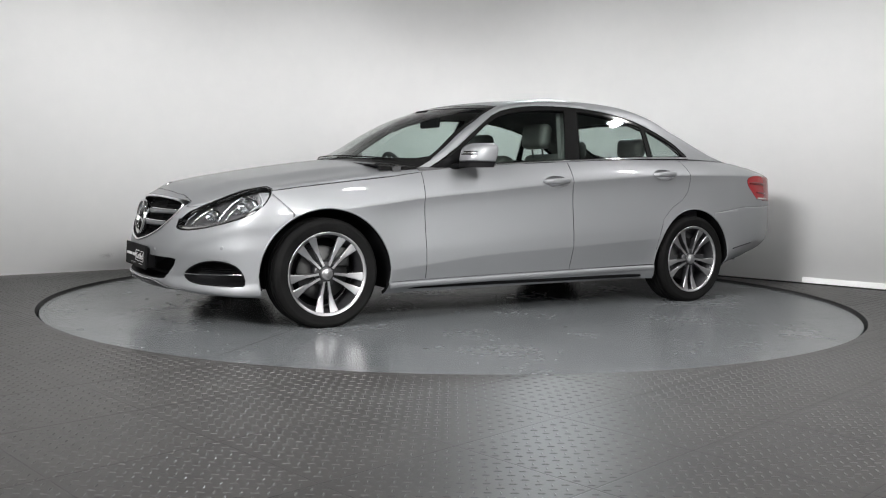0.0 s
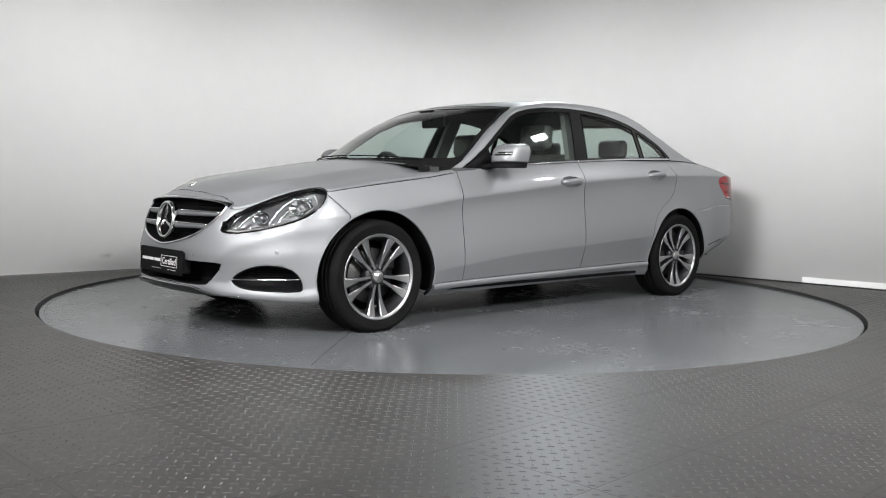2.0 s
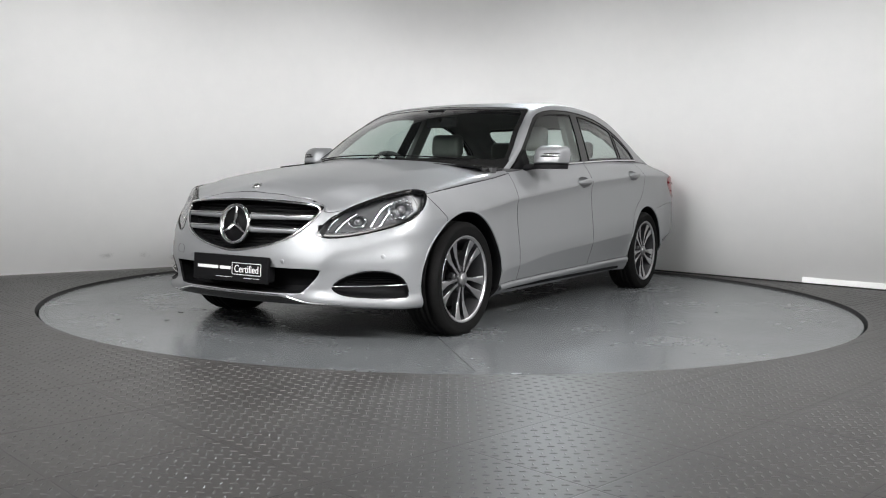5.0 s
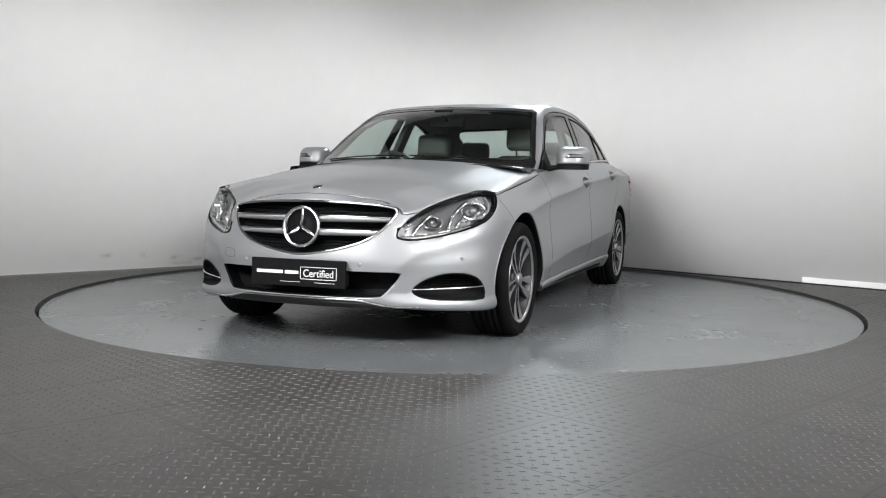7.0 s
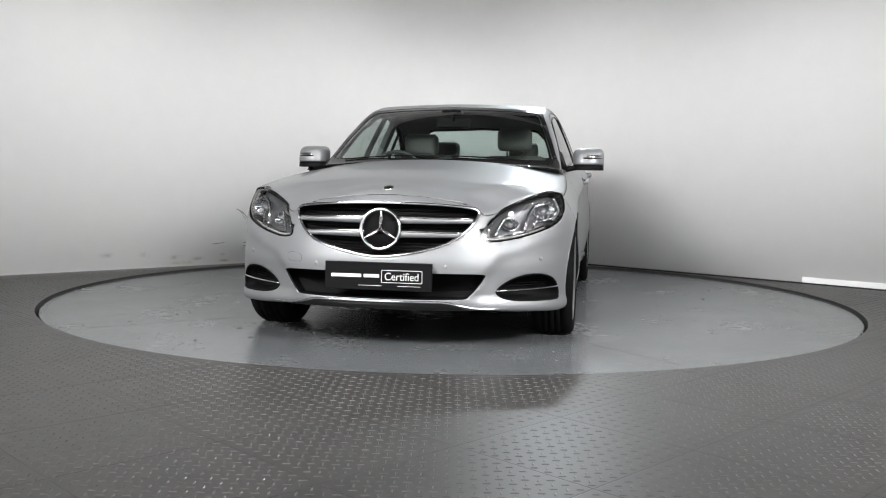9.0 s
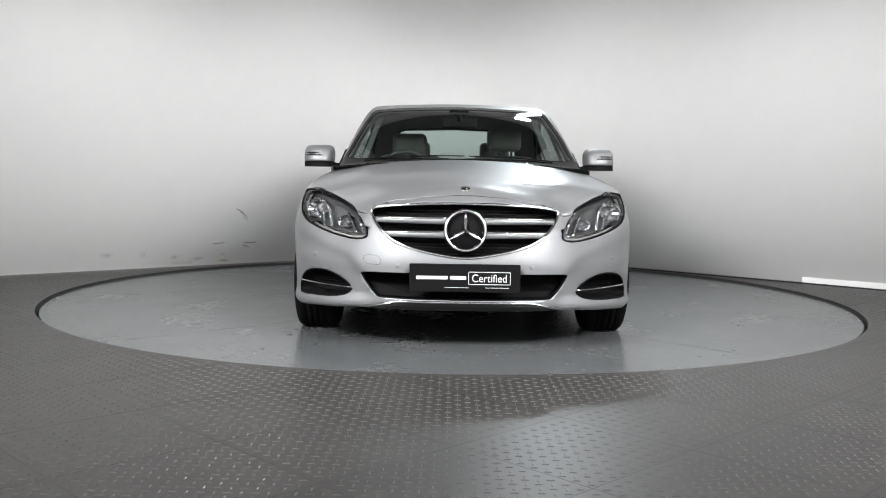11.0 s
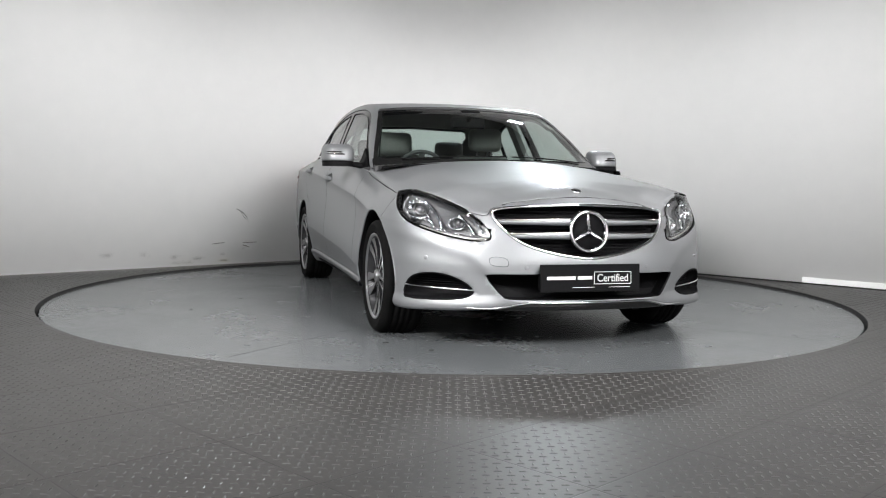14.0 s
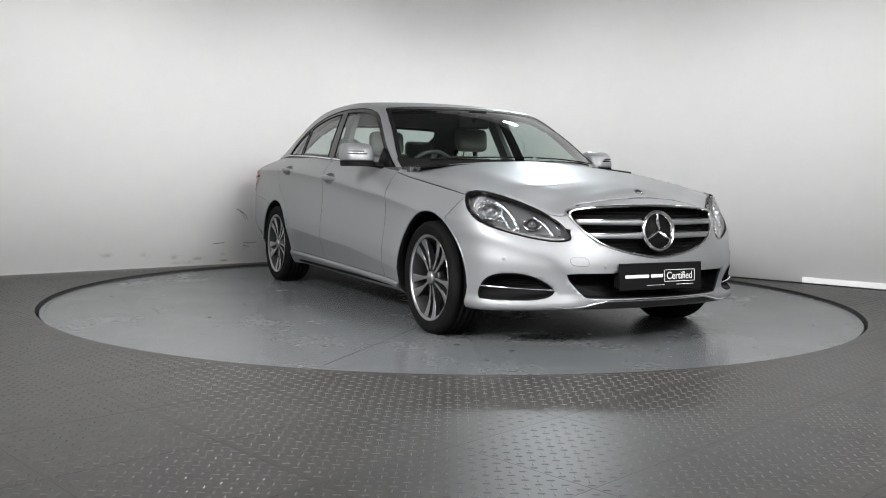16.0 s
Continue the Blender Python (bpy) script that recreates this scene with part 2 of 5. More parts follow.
def cut(bm, poly, basis, keep=lambda c: True, closed=True):
    """Score the faces along an outline that is seen along one direction; returns the faces inside it."""
    ea, eb = basis
    a0, a1 = min(p[0] for p in poly) - 0.02, max(p[0] for p in poly) + 0.02
    b0, b1 = min(p[1] for p in poly) - 0.02, max(p[1] for p in poly) + 0.02

    def span(f):
        aa, bb = [v.co.dot(ea) for v in f.verts], [v.co.dot(eb) for v in f.verts]
        return min(aa), max(aa), min(bb), max(bb)
    cand = {}
    for f in bm.faces:
        s = span(f)
        if s[1] > a0 and s[0] < a1 and s[3] > b0 and s[2] < b1 and keep(f.calc_center_median()):
            cand[f] = s
    n = len(poly)
    for i in range(n if closed else n - 1):
        (x1, y1), (x2, y2) = poly[i], poly[(i + 1) % n]
        if abs(x1 - x2) + abs(y1 - y2) < 1e-6:
            continue
        lo = (min(x1, x2) - 1e-4, max(x1, x2) + 1e-4, min(y1, y2) - 1e-4, max(y1, y2) + 1e-4)
        near = [f for f, s in cand.items() if s[1] > lo[0] and s[0] < lo[1] and s[3] > lo[2] and s[2] < lo[3]]
        if not near:
            continue
        for f in near:
            del cand[f]
        geom = set(near)
        for f in near:
            geom.update(f.edges)
            geom.update(f.verts)
        no = ea * (y2 - y1) - eb * (x2 - x1)
        r = bmesh.ops.bisect_plane(bm, geom=list(geom), dist=1e-6, plane_co=ea * x1 + eb * y1, plane_no=no)
        for g in r["geom"]:
            if isinstance(g, bmesh.types.BMFace) and g.is_valid:
                cand[g] = span(g)
        for g in r["geom_cut"]:
            if isinstance(g, bmesh.types.BMEdge) and g.is_valid:
                for f in g.link_faces:
                    if f not in cand and keep(f.calc_center_median()):
                        cand[f] = span(f)
        for f in near:
            if f.is_valid and f not in cand:
                cand[f] = span(f)
    if not closed:
        return []
    out = []
    for f in cand:
        if f.is_valid:
            c = f.calc_center_median()
            if keep(c) and inside(poly, c.dot(ea), c.dot(eb)):
                out.append(f)
    # draw the border's corners exactly onto the outline, along the sheet
    chosen, w = set(out), ea.cross(eb)
    for v in {v for f in out for v in f.verts}:
        others = [f for f in v.link_faces if f not in chosen]
        if not others:
            continue
        a, b, best = v.co.dot(ea), v.co.dot(eb), (0.009, 0.0, 0.0)
        for i in range(n):
            (x1, y1), (x2, y2) = poly[i], poly[(i + 1) % n]
            dx, dy = x2 - x1, y2 - y1
            t = min(1.0, max(0.0, ((a - x1) * dx + (b - y1) * dy) / (dx * dx + dy * dy + 1e-12)))
            px, py = x1 + t * dx - a, y1 + t * dy - b
            d = math.hypot(px, py)
            if d < best[0]:
                best = (d, px, py)
        if 1e-5 < best[0] < 0.009:
            step = ea * best[1] + eb * best[2]
            nrm = sum((f.normal for f in v.link_faces), Vector())
            if abs(nrm.dot(w)) > 0.25 * nrm.length:
                step -= w * (step.dot(nrm) / nrm.dot(w))
                v.co += step
    return out


def taken(bm, faces, remove=True):
    """Lift faces out of a sheet into one of their own."""
    out, seen = bmesh.new(), {}
    for f in faces:
        for v in f.verts:
            if v not in seen:
                seen[v] = out.verts.new(v.co)
        out.faces.new([seen[v] for v in f.verts])
    if remove:
        bmesh.ops.delete(bm, geom=list(faces), context="FACES")
    return out


def panel(bm, gap=0.0018, depth=0.014, sink=0.0):
    """A pressed sheet: its rim drawn in by half a shut line and folded inwards; the middle plane stays open."""
    bmesh.ops.remove_doubles(bm, verts=bm.verts, dist=0.001)
    bmesh.ops.dissolve_degenerate(bm, dist=0.0008, edges=bm.edges)
    bm.normal_update()
    rim = [e for e in bm.edges if e.is_boundary and not all(abs(v.co.y) < 1e-4 for v in e.verts)]
    vs = {v for e in rim for v in e.verts}
    move = {}
    for v in vs:
        areas = [max(f.calc_area(), 1e-9) for f in v.link_faces]
        c = sum((f.calc_center_median() * a for f, a in zip(v.link_faces, areas)), Vector()) / sum(areas) - v.co
        c -= v.normal * c.dot(v.normal)
        if abs(v.co.y) < 1e-4:
            c.y = 0
        move[v] = c.normalized() * gap if c.length > 1e-6 else Vector()
    for v, d in move.items():
        v.co += d
    top, low = {}, {}
    for v in vs:
        ring = {g for f in v.link_faces for e in f.edges for g in e.link_faces}
        nrm = sum((g.normal * g.calc_area() for g in ring), Vector()).normalized()
        top[v] = bm.verts.new(v.co)
        low[v] = bm.verts.new(v.co - nrm * depth)
    for e in rim:
        f = e.link_faces[0]
        loop = next(l for l in f.loops if l.edge == e)
        a, b = loop.vert, loop.link_loop_next.vert
        # fold in black: the shade inside the shut line is put into its colour
        bm.faces.new((top[b], top[a], low[a], low[b])).material_index = 1
    if sink:
        bm.normal_update()
        for v in bm.verts:
            v.co -= v.normal * sink
    return bm


# ---- room ----
def room():
    # two walls that meet in a rounded corner behind the platter
    a, b, corner, r = math.radians(41.4), math.radians(-42.6), Vector((0.02, 3.92)), 1.0
    da, db = Vector((-math.cos(a), -math.sin(a))), Vector((math.cos(b), math.sin(b)))
    line = [corner + da * d for d in np.linspace(9.5, 1.05, 14).tolist()]
    p0, p1 = corner + da * 1.0, corner + db * 1.0
    line += [(1 - t) ** 2 * p0 + 2 * t * (1 - t) * corner + t * t * p1 for t in np.linspace(0, 1, 14).tolist()]
    line += [corner + db * d for d in np.linspace(1.05, 9.5, 14).tolist()]
    back = [Vector((line[-1].x, -10.0)), Vector((line[0].x, -10.0))]

    def wall(name, pts, label, thick=0.12):
        rows = []
        for i, p in enumerate(pts):
            q, o = pts[max(0, i - 1)], pts[min(len(pts) - 1, i + 1)]
            t = (o - q).normalized()
            n = Vector((-t.y, t.x))
            rows.append([(p.x, p.y, FLOOR_Z - 0.1), (p.x, p.y, CEILING_Z), (p.x + n.x * thick, p.y + n.y * thick, CEILING_Z), (p.x + n.x * thick, p.y + n.y * thick, FLOOR_Z - 0.1)])
        bm = grid_mesh(rows, close_v=True)
        bmesh.ops.recalc_face_normals(bm, faces=bm.faces)
        ob = new(name, mesh_of(name, bm, WALL))
        tagged(ob, label, "wall", kind="structure")
        return ob
    wall("wall_north", line, "white painted studio wall with rounded corner, scuffed low down")
    wall("wall_east", [line[-1], back[0]], "plain white painted studio wall")
    wall("wall_south", back, "plain white painted studio wall")
    wall("wall_west", [back[1], line[0]], "plain white painted studio wall")
    bm = box((-9, -10.2, CEILING_Z), (9, 5, CEILING_Z + 0.15))
    tagged(new("ceiling", mesh_of("ceiling", bm, CEIL, False)), "flat pale ceiling over the studio", "ceiling", kind="structure")
    return line


def floor_plates():
    """Square tread plates laid cornerwise on a dark bed, cut round the platter, with raised studs."""
    hole, n = PLATTER_R + 0.018, 200
    verts, faces = [], []
    for k in range(n):
        c, s = math.cos(2 * math.pi * k / n), math.sin(2 * math.pi * k / n)
        verts += [(hole * c, hole * s, FLOOR_Z - 0.09), (hole * c, hole * s, FLOOR_Z - 0.004), (14.0 * c, 14.0 * s, FLOOR_Z - 0.004)]
    for k in range(n):
        i, j = 3 * k, 3 * ((k + 1) % n)
        faces += [(i, i + 1, j + 1, j), (i + 1, i + 2, j + 2, j + 1)]
    bm = from_lists(verts, faces)
    bmesh.ops.recalc_face_normals(bm, faces=bm.faces)
    bed = tagged(new("floor", mesh_of("floor", bm, BED, False)), "grey steel tread plate floor round the turntable", "floor", kind="structure")
    size, u0, v0, q = 0.5255, -2.19, -1.70, math.sqrt(0.5)
    ring = [(hole * math.cos(2 * math.pi * k / n), hole * math.sin(2 * math.pi * k / n)) for k in range(n)]

    def plate(gap=0.0007, edge=0.0035):
        h = size / 2
        a, b = h - gap, h - gap - edge
        lo = [(-a, -a, -0.0009), (a, -a, -0.0009), (a, a, -0.0009), (-a, a, -0.0009)]
        hi = [(-b, -b, 0), (b, -b, 0), (b, b, 0), (-b, b, 0)]
        return from_lists(lo + hi, [(4, 5, 6, 7), (0, 1, 5, 4), (1, 2, 6, 5), (2, 3, 7, 6), (3, 0, 4, 7)])
    whole = mesh_of("floor_plate", plate(), PLATE, False)
    for i in range(-14, 16):
        for j in range(-14, 16):
            u, v = u0 + (i + 0.5) * size, v0 + (j + 0.5) * size
            x, y = (u - v) * q, (u + v) * q
            if y > 4.2 or y < -9.0 or abs(x) > 6.5 or y > 4.3 - 0.86 * abs(x):
                continue
            d = math.hypot(x, y)
            if d < hole - 0.40:
                continue
            m = pose(x, y, FLOOR_Z, 0, 0, 45)
            me = whole
            if d < hole + 0.40:
                bm = plate()
                bmesh.ops.transform(bm, matrix=m, verts=bm.verts)
                gone = cut(bm, ring, PLAN)
                bmesh.ops.delete(bm, geom=gone, context="FACES")
                if not bm.faces:
                    bm.free()
                    continue
                bmesh.ops.transform(bm, matrix=m.inverted(), verts=bm.verts)
                me = mesh_of("floor_plate", bm, PLATE, False)
            ob = new("floor_plate", me)
            ob.parent, ob.matrix_basis = bed, m
    # studs: bars by turns across and along
    pitch, verts, faces, near = 0.036, [], [], []
    shape = [(-0.0135, 0, 0), (-0.006, -0.0034, 0), (0.006, -0.0034, 0), (0.0135, 0, 0), (0.006, 0.0034, 0), (-0.006, 0.0034, 0), (-0.007, 0, 0.0022), (0.007, 0, 0.0022)]
    sides = [(0, 1, 6), (1, 2, 7, 6), (2, 3, 7), (3, 4, 7), (4, 5, 6, 7), (5, 0, 6)]
    for i in range(-125, 126):
        for j in range(-150, 60):
            x, y = i * pitch, j * pitch
            r = math.hypot(x, y)
            if r < hole + 0.02 or y > 1.6 or y > 3.85 - 0.93 * abs(x) or y < -5.3 or abs(x) > 0.52 * (y + 6.9) + 0.15:
                continue
            u, v = ((x + y) * q - u0) % size, ((y - x) * q - v0) % size
            if min(u, size - u, v, size - v) < 0.010:
                continue
            along = (i + j) % 2
            spot = (x, y, along)
            if y < -3.9 and abs(x) < 0.62 and len(near) < 300:
                near.append(spot)
                continue
            k = len(verts)
            for px, py, pz in shape:
                verts.append((x + (py if along else px), y + (px if along else py), FLOOR_Z + pz))
            faces += [tuple(k + a for a in (f[::-1] if along else f)) for f in sides]
    me = bpy.data.meshes.new("studs")
    me.from_pydata(verts, [], faces)
    me.materials.append(STUD)
    ob = new("studs", me)
    ob.parent = bed
    tagged(ob, "raised worn tread studs", kind="stuff")
    one = bpy.data.meshes.new("stud")
    one.from_pydata(shape, [], sides)
    one.materials.append(STUD)
    for x, y, along in near:
        ob = new("stud", one)
        ob.parent, ob.matrix_basis = bed, pose(x, y, FLOOR_Z, 0, 0, 90 * along)


WALL_SCUFFS = (
    (((-2.095, 0.553), (-2.063, 0.531), (-2.036, 0.509), (-2.008, 0.464), (-1.999, 0.425)), 0.006), (((-2.063, 0.531), (-2.036, 0.475), (-2.017, 0.448)), 0.004),
    (((-2.291, 0.216), (-2.239, 0.224), (-2.19, 0.227)), 0.004), (((-2.045, 0.221), (-1.99, 0.219), (-1.929, 0.222)), 0.005), (((-1.99, 0.174), (-2.02, 0.19), (-2.045, 0.199)), 0.006))


def wall_marks():
    """Scuffs, cracks and the stain low on the west half of the north wall, and the kerb strip of the east half."""
    def on_left(x, z, out=0.002):
        y = 3.92 + 0.8816 * (x - 0.02)
        return (x + 0.661 * out, y - 0.75 * out, z)
    for pts, w in WALL_SCUFFS:
        rows = []
        for i, (x, z) in enumerate(pts):
            ww = w * (0.35 + 0.65 * math.sin(math.pi * (i + 0.5) / len(pts)))
            rows.append([on_left(x, z + ww), on_left(x, z - ww)])
        bm = grid_mesh(rows)
        tagged(new("wall_scuff", mesh_of("wall_scuff", bm, SCUFF, False)), "thin dark scuff mark on white wall", "scuff", "scuffs on the wall", "structure")
    for x, z, w, h, m in ((-2.21, 0.118, 0.10, 0.03, GRIME), (-2.045, 0.17, 0.09, 0.04, GRIME), (-2.57, 0.105, 0.16, 0.05, GRIME), (-2.79, 0.135, 0.12, 0.06, GRIME), (-2.40, 0.085, 0.16, 0.04, GRIME),
                          (-2.52, 0.052, 0.22, 0.035, YELLOWED), (-2.20, 0.055, 0.14, 0.03, YELLOWED), (-3.05, 0.15, 0.14, 0.05, GRIME)):
        rows = [[(-0.5 + a / 6, b / 4 - 0.5) for b in range(5)] for a in range(7)]
        bm = grid_mesh([[on_left(x + p * w * 1.5, z + q * h * 1.6, 0.003) for p, q in row] for row in rows])
        ob = new("wall_stain", mesh_of("wall_stain", bm, m, False))
        tagged(ob, "faint grey stain on white wall" if m is GRIME else "faint yellowed stain on white wall", "stain", "stains on the wall", "structure")
    # white kerb strip along the foot of the other wall, and the dark joint under both
    db, corner = Vector((math.cos(math.radians(-42.6)), math.sin(math.radians(-42.6)))), Vector((0.02, 3.92))
    n = Vector((db.y, -db.x))

    def strip(name, d0, d1, z0, z1, thick, material, label, way, nn):
        p, r = corner + way * d0, corner + way * d1
        vs = []
        for q, off in ((p, 0.002), (r, 0.002), (r, thick), (p, thick)):
            vs += [(q.x + nn.x * off, q.y + nn.y * off, z0), (q.x + nn.x * off, q.y + nn.y * off, z1)]
        bm = from_lists(vs, [(0, 2, 3, 1), (2, 4, 5, 3), (4, 6, 7, 5), (6, 0, 1, 7), (1, 3, 5, 7), (0, 6, 4, 2)])
        bmesh.ops.recalc_face_normals(bm, faces=bm.faces)
        tagged(new(name, mesh_of(name, bm, material, False)), label, "baseboard", kind="structure")
    strip("baseboard", 4.13, 8.5, FLOOR_Z + 0.012, FLOOR_Z + 0.058, 0.009, WALL, "low white painted baseboard strip", db, n)
    strip("trim", 1.2, 8.6, FLOOR_Z - 0.004, FLOOR_Z + 0.012, 0.03, RUBBER, "thin black joint along wall foot", db, n)
    da = Vector((-math.cos(math.radians(41.4)), -math.sin(math.radians(41.4))))
    strip("trim", 1.2, 8.6, FLOOR_Z - 0.004, FLOOR_Z + 0.006, 0.012, SCUFF, "thin grey joint along wall foot", da, Vector((-da.y, da.x)))


room()
floor_plates()
wall_marks()


def turntable():
    ob = tagged(new("turntable"), "round grey painted steel turntable set into floor", "turntable")
    r = PLATTER_R - 0.035
    bm = lathe([(0.0, 0.0), (0.6, 0.0), (1.4, 0.0), (2.1, 0.0), (r, 0.0), (r, -0.06), (0, -0.06)], 160, "z")
    part("platter", bm, PLATTER, ob, "smooth grey painted platter with scuffs", False)
    bm = lathe([(r + 0.001, -0.05), (r + 0.001, 0.0005), (PLATTER_R - 0.006, 0.0005), (PLATTER_R, -0.006), (PLATTER_R, -0.09), (r + 0.001, -0.05)], 160, "z")
    part("rim_band", bm, PLATTER, ob, "grey steel rim band", False)
    for (x0, y0), (x1, y1) in (((2.02, -1.72), (0.9, -0.52)), ((-1.72, 2.02), (-0.5, 0.9)), ((2.2, 1.5), (1.2, 0.55)), ((-2.1, -1.6), (-1.15, -0.5))):
        d = (Vector((x1, y1)) - Vector((x0, y0))).normalized()
        n = Vector((-d.y, d.x)) * 0.0016
        bm = from_lists([(x0 + n.x, y0 + n.y, 0.0006), (x0 - n.x, y0 - n.y, 0.0006), (x1 - n.x, y1 - n.y, 0.0006), (x1 + n.x, y1 + n.y, 0.0006)], [(0, 1, 2, 3)])
        part("plate_seam", bm, MARK_DARK, ob, "fine dark seam", False)
    # bolt holes as flat discs, the shade in them put into the dark colour
    for x, y, sz in ((0.385, -1.865, 0.014), (-0.11, -1.52, 0.014), (1.78, -0.896, 0.018), (2.20, -0.96, 0.012), (2.04, -0.72, 0.016), (1.59, -0.89, 0.013), (-0.4, 1.86, 0.014), (0.1, 1.5, 0.014), (-1.8, 0.9, 0.018), (1.2, 1.75, 0.012)):
        bm = lathe([(0.0, 0.0008), (sz * 0.8, 0.0008), (sz, 0.0)], 14, "z")
        bmesh.ops.translate(bm, vec=(x, y, 0), verts=bm.verts)
        part("bolt_mark", bm, MARK_DARK, ob, "small flat dark disc for a bolt hole", False)
    return ob


PLATTER_OB = turntable()

# ---- the car's sheet metal ----
CAR = tagged(new("car"), "silver four-door saloon car parked on turntable, showroom clean", "car")
# plan outline, lowest height, shoulder height and how far the shoulder lies in, from nose to tail
STATIONS = (
    (2.295, 0.0, 0.215, 0.742, 0.105), (2.285, 0.20, 0.215, 0.738, 0.105), (2.25, 0.40, 0.212, 0.715, 0.095),
    (2.20, 0.53, 0.205, 0.675, 0.085), (2.12, 0.67, 0.195, 0.70, 0.14), (2.03, 0.785, 0.19, 0.735, 0.14),
    (1.93, 0.87, 0.185, 0.765, 0.12), (1.80, 0.918, 0.185, 0.785, 0.075), (1.60, 0.935, 0.18, 0.815, 0.075),
    (1.437, 0.938, 0.17, 0.84, 0.085), (0.80, 0.928, 0.165, 0.913, 0.115), (0.0, 0.932, 0.17, 0.972, 0.105),
    (-0.8, 0.935, 0.175, 1.016, 0.105), (-1.437, 0.938, 0.18, 1.040, 0.16), (-1.9, 0.92, 0.255, 1.03, 0.18),
    (-2.26, 0.882, 0.325, 1.0, 0.20), (-2.455, 0.765, 0.335, 0.99, 0.18), (-2.50, 0.45, 0.31, 0.985, 0.12), (-2.53, 0.0, 0.31, 0.98, 0.10))
HOOD_MID = hermite((2.19, 2.112, 1.996, 1.745, 1.445, 1.067, 0.4, -1.6, -2.0, -2.42), (0.742, 0.803, 0.836, 0.883, 0.932, 0.98, 0.99, 1.05, 1.04, 0.98))


# the swept crease of the front bumper: height over distance from the middle
CREASE = hermite((0.36, 0.426, 0.519, 0.582, 0.69, 0.827, 0.93), (0.16, 0.26, 0.40, 0.465, 0.505, 0.555, 0.585))


# the pressed line low on the doors, rising to the tail
LOWER_LINE = hermite((2.4, 1.0, 0.786, 0.4, -0.33, -0.83, -1.1, -2.5), (0.30, 0.319, 0.339, 0.380, 0.421, 0.449, 0.464, 0.50))
# the shoulder crease along the flank
CREASE_Z = hermite((2.4, 1.5, 1.084, 0.80, 0.413, -0.35, -0.75, -1.06, -1.57, -2.5), (0.60, 0.66, 0.703, 0.741, 0.779, 0.853, 0.882, 0.903, 0.918, 0.93))


FRONT_AXLE, REAR_AXLE = 1.435, -1.460


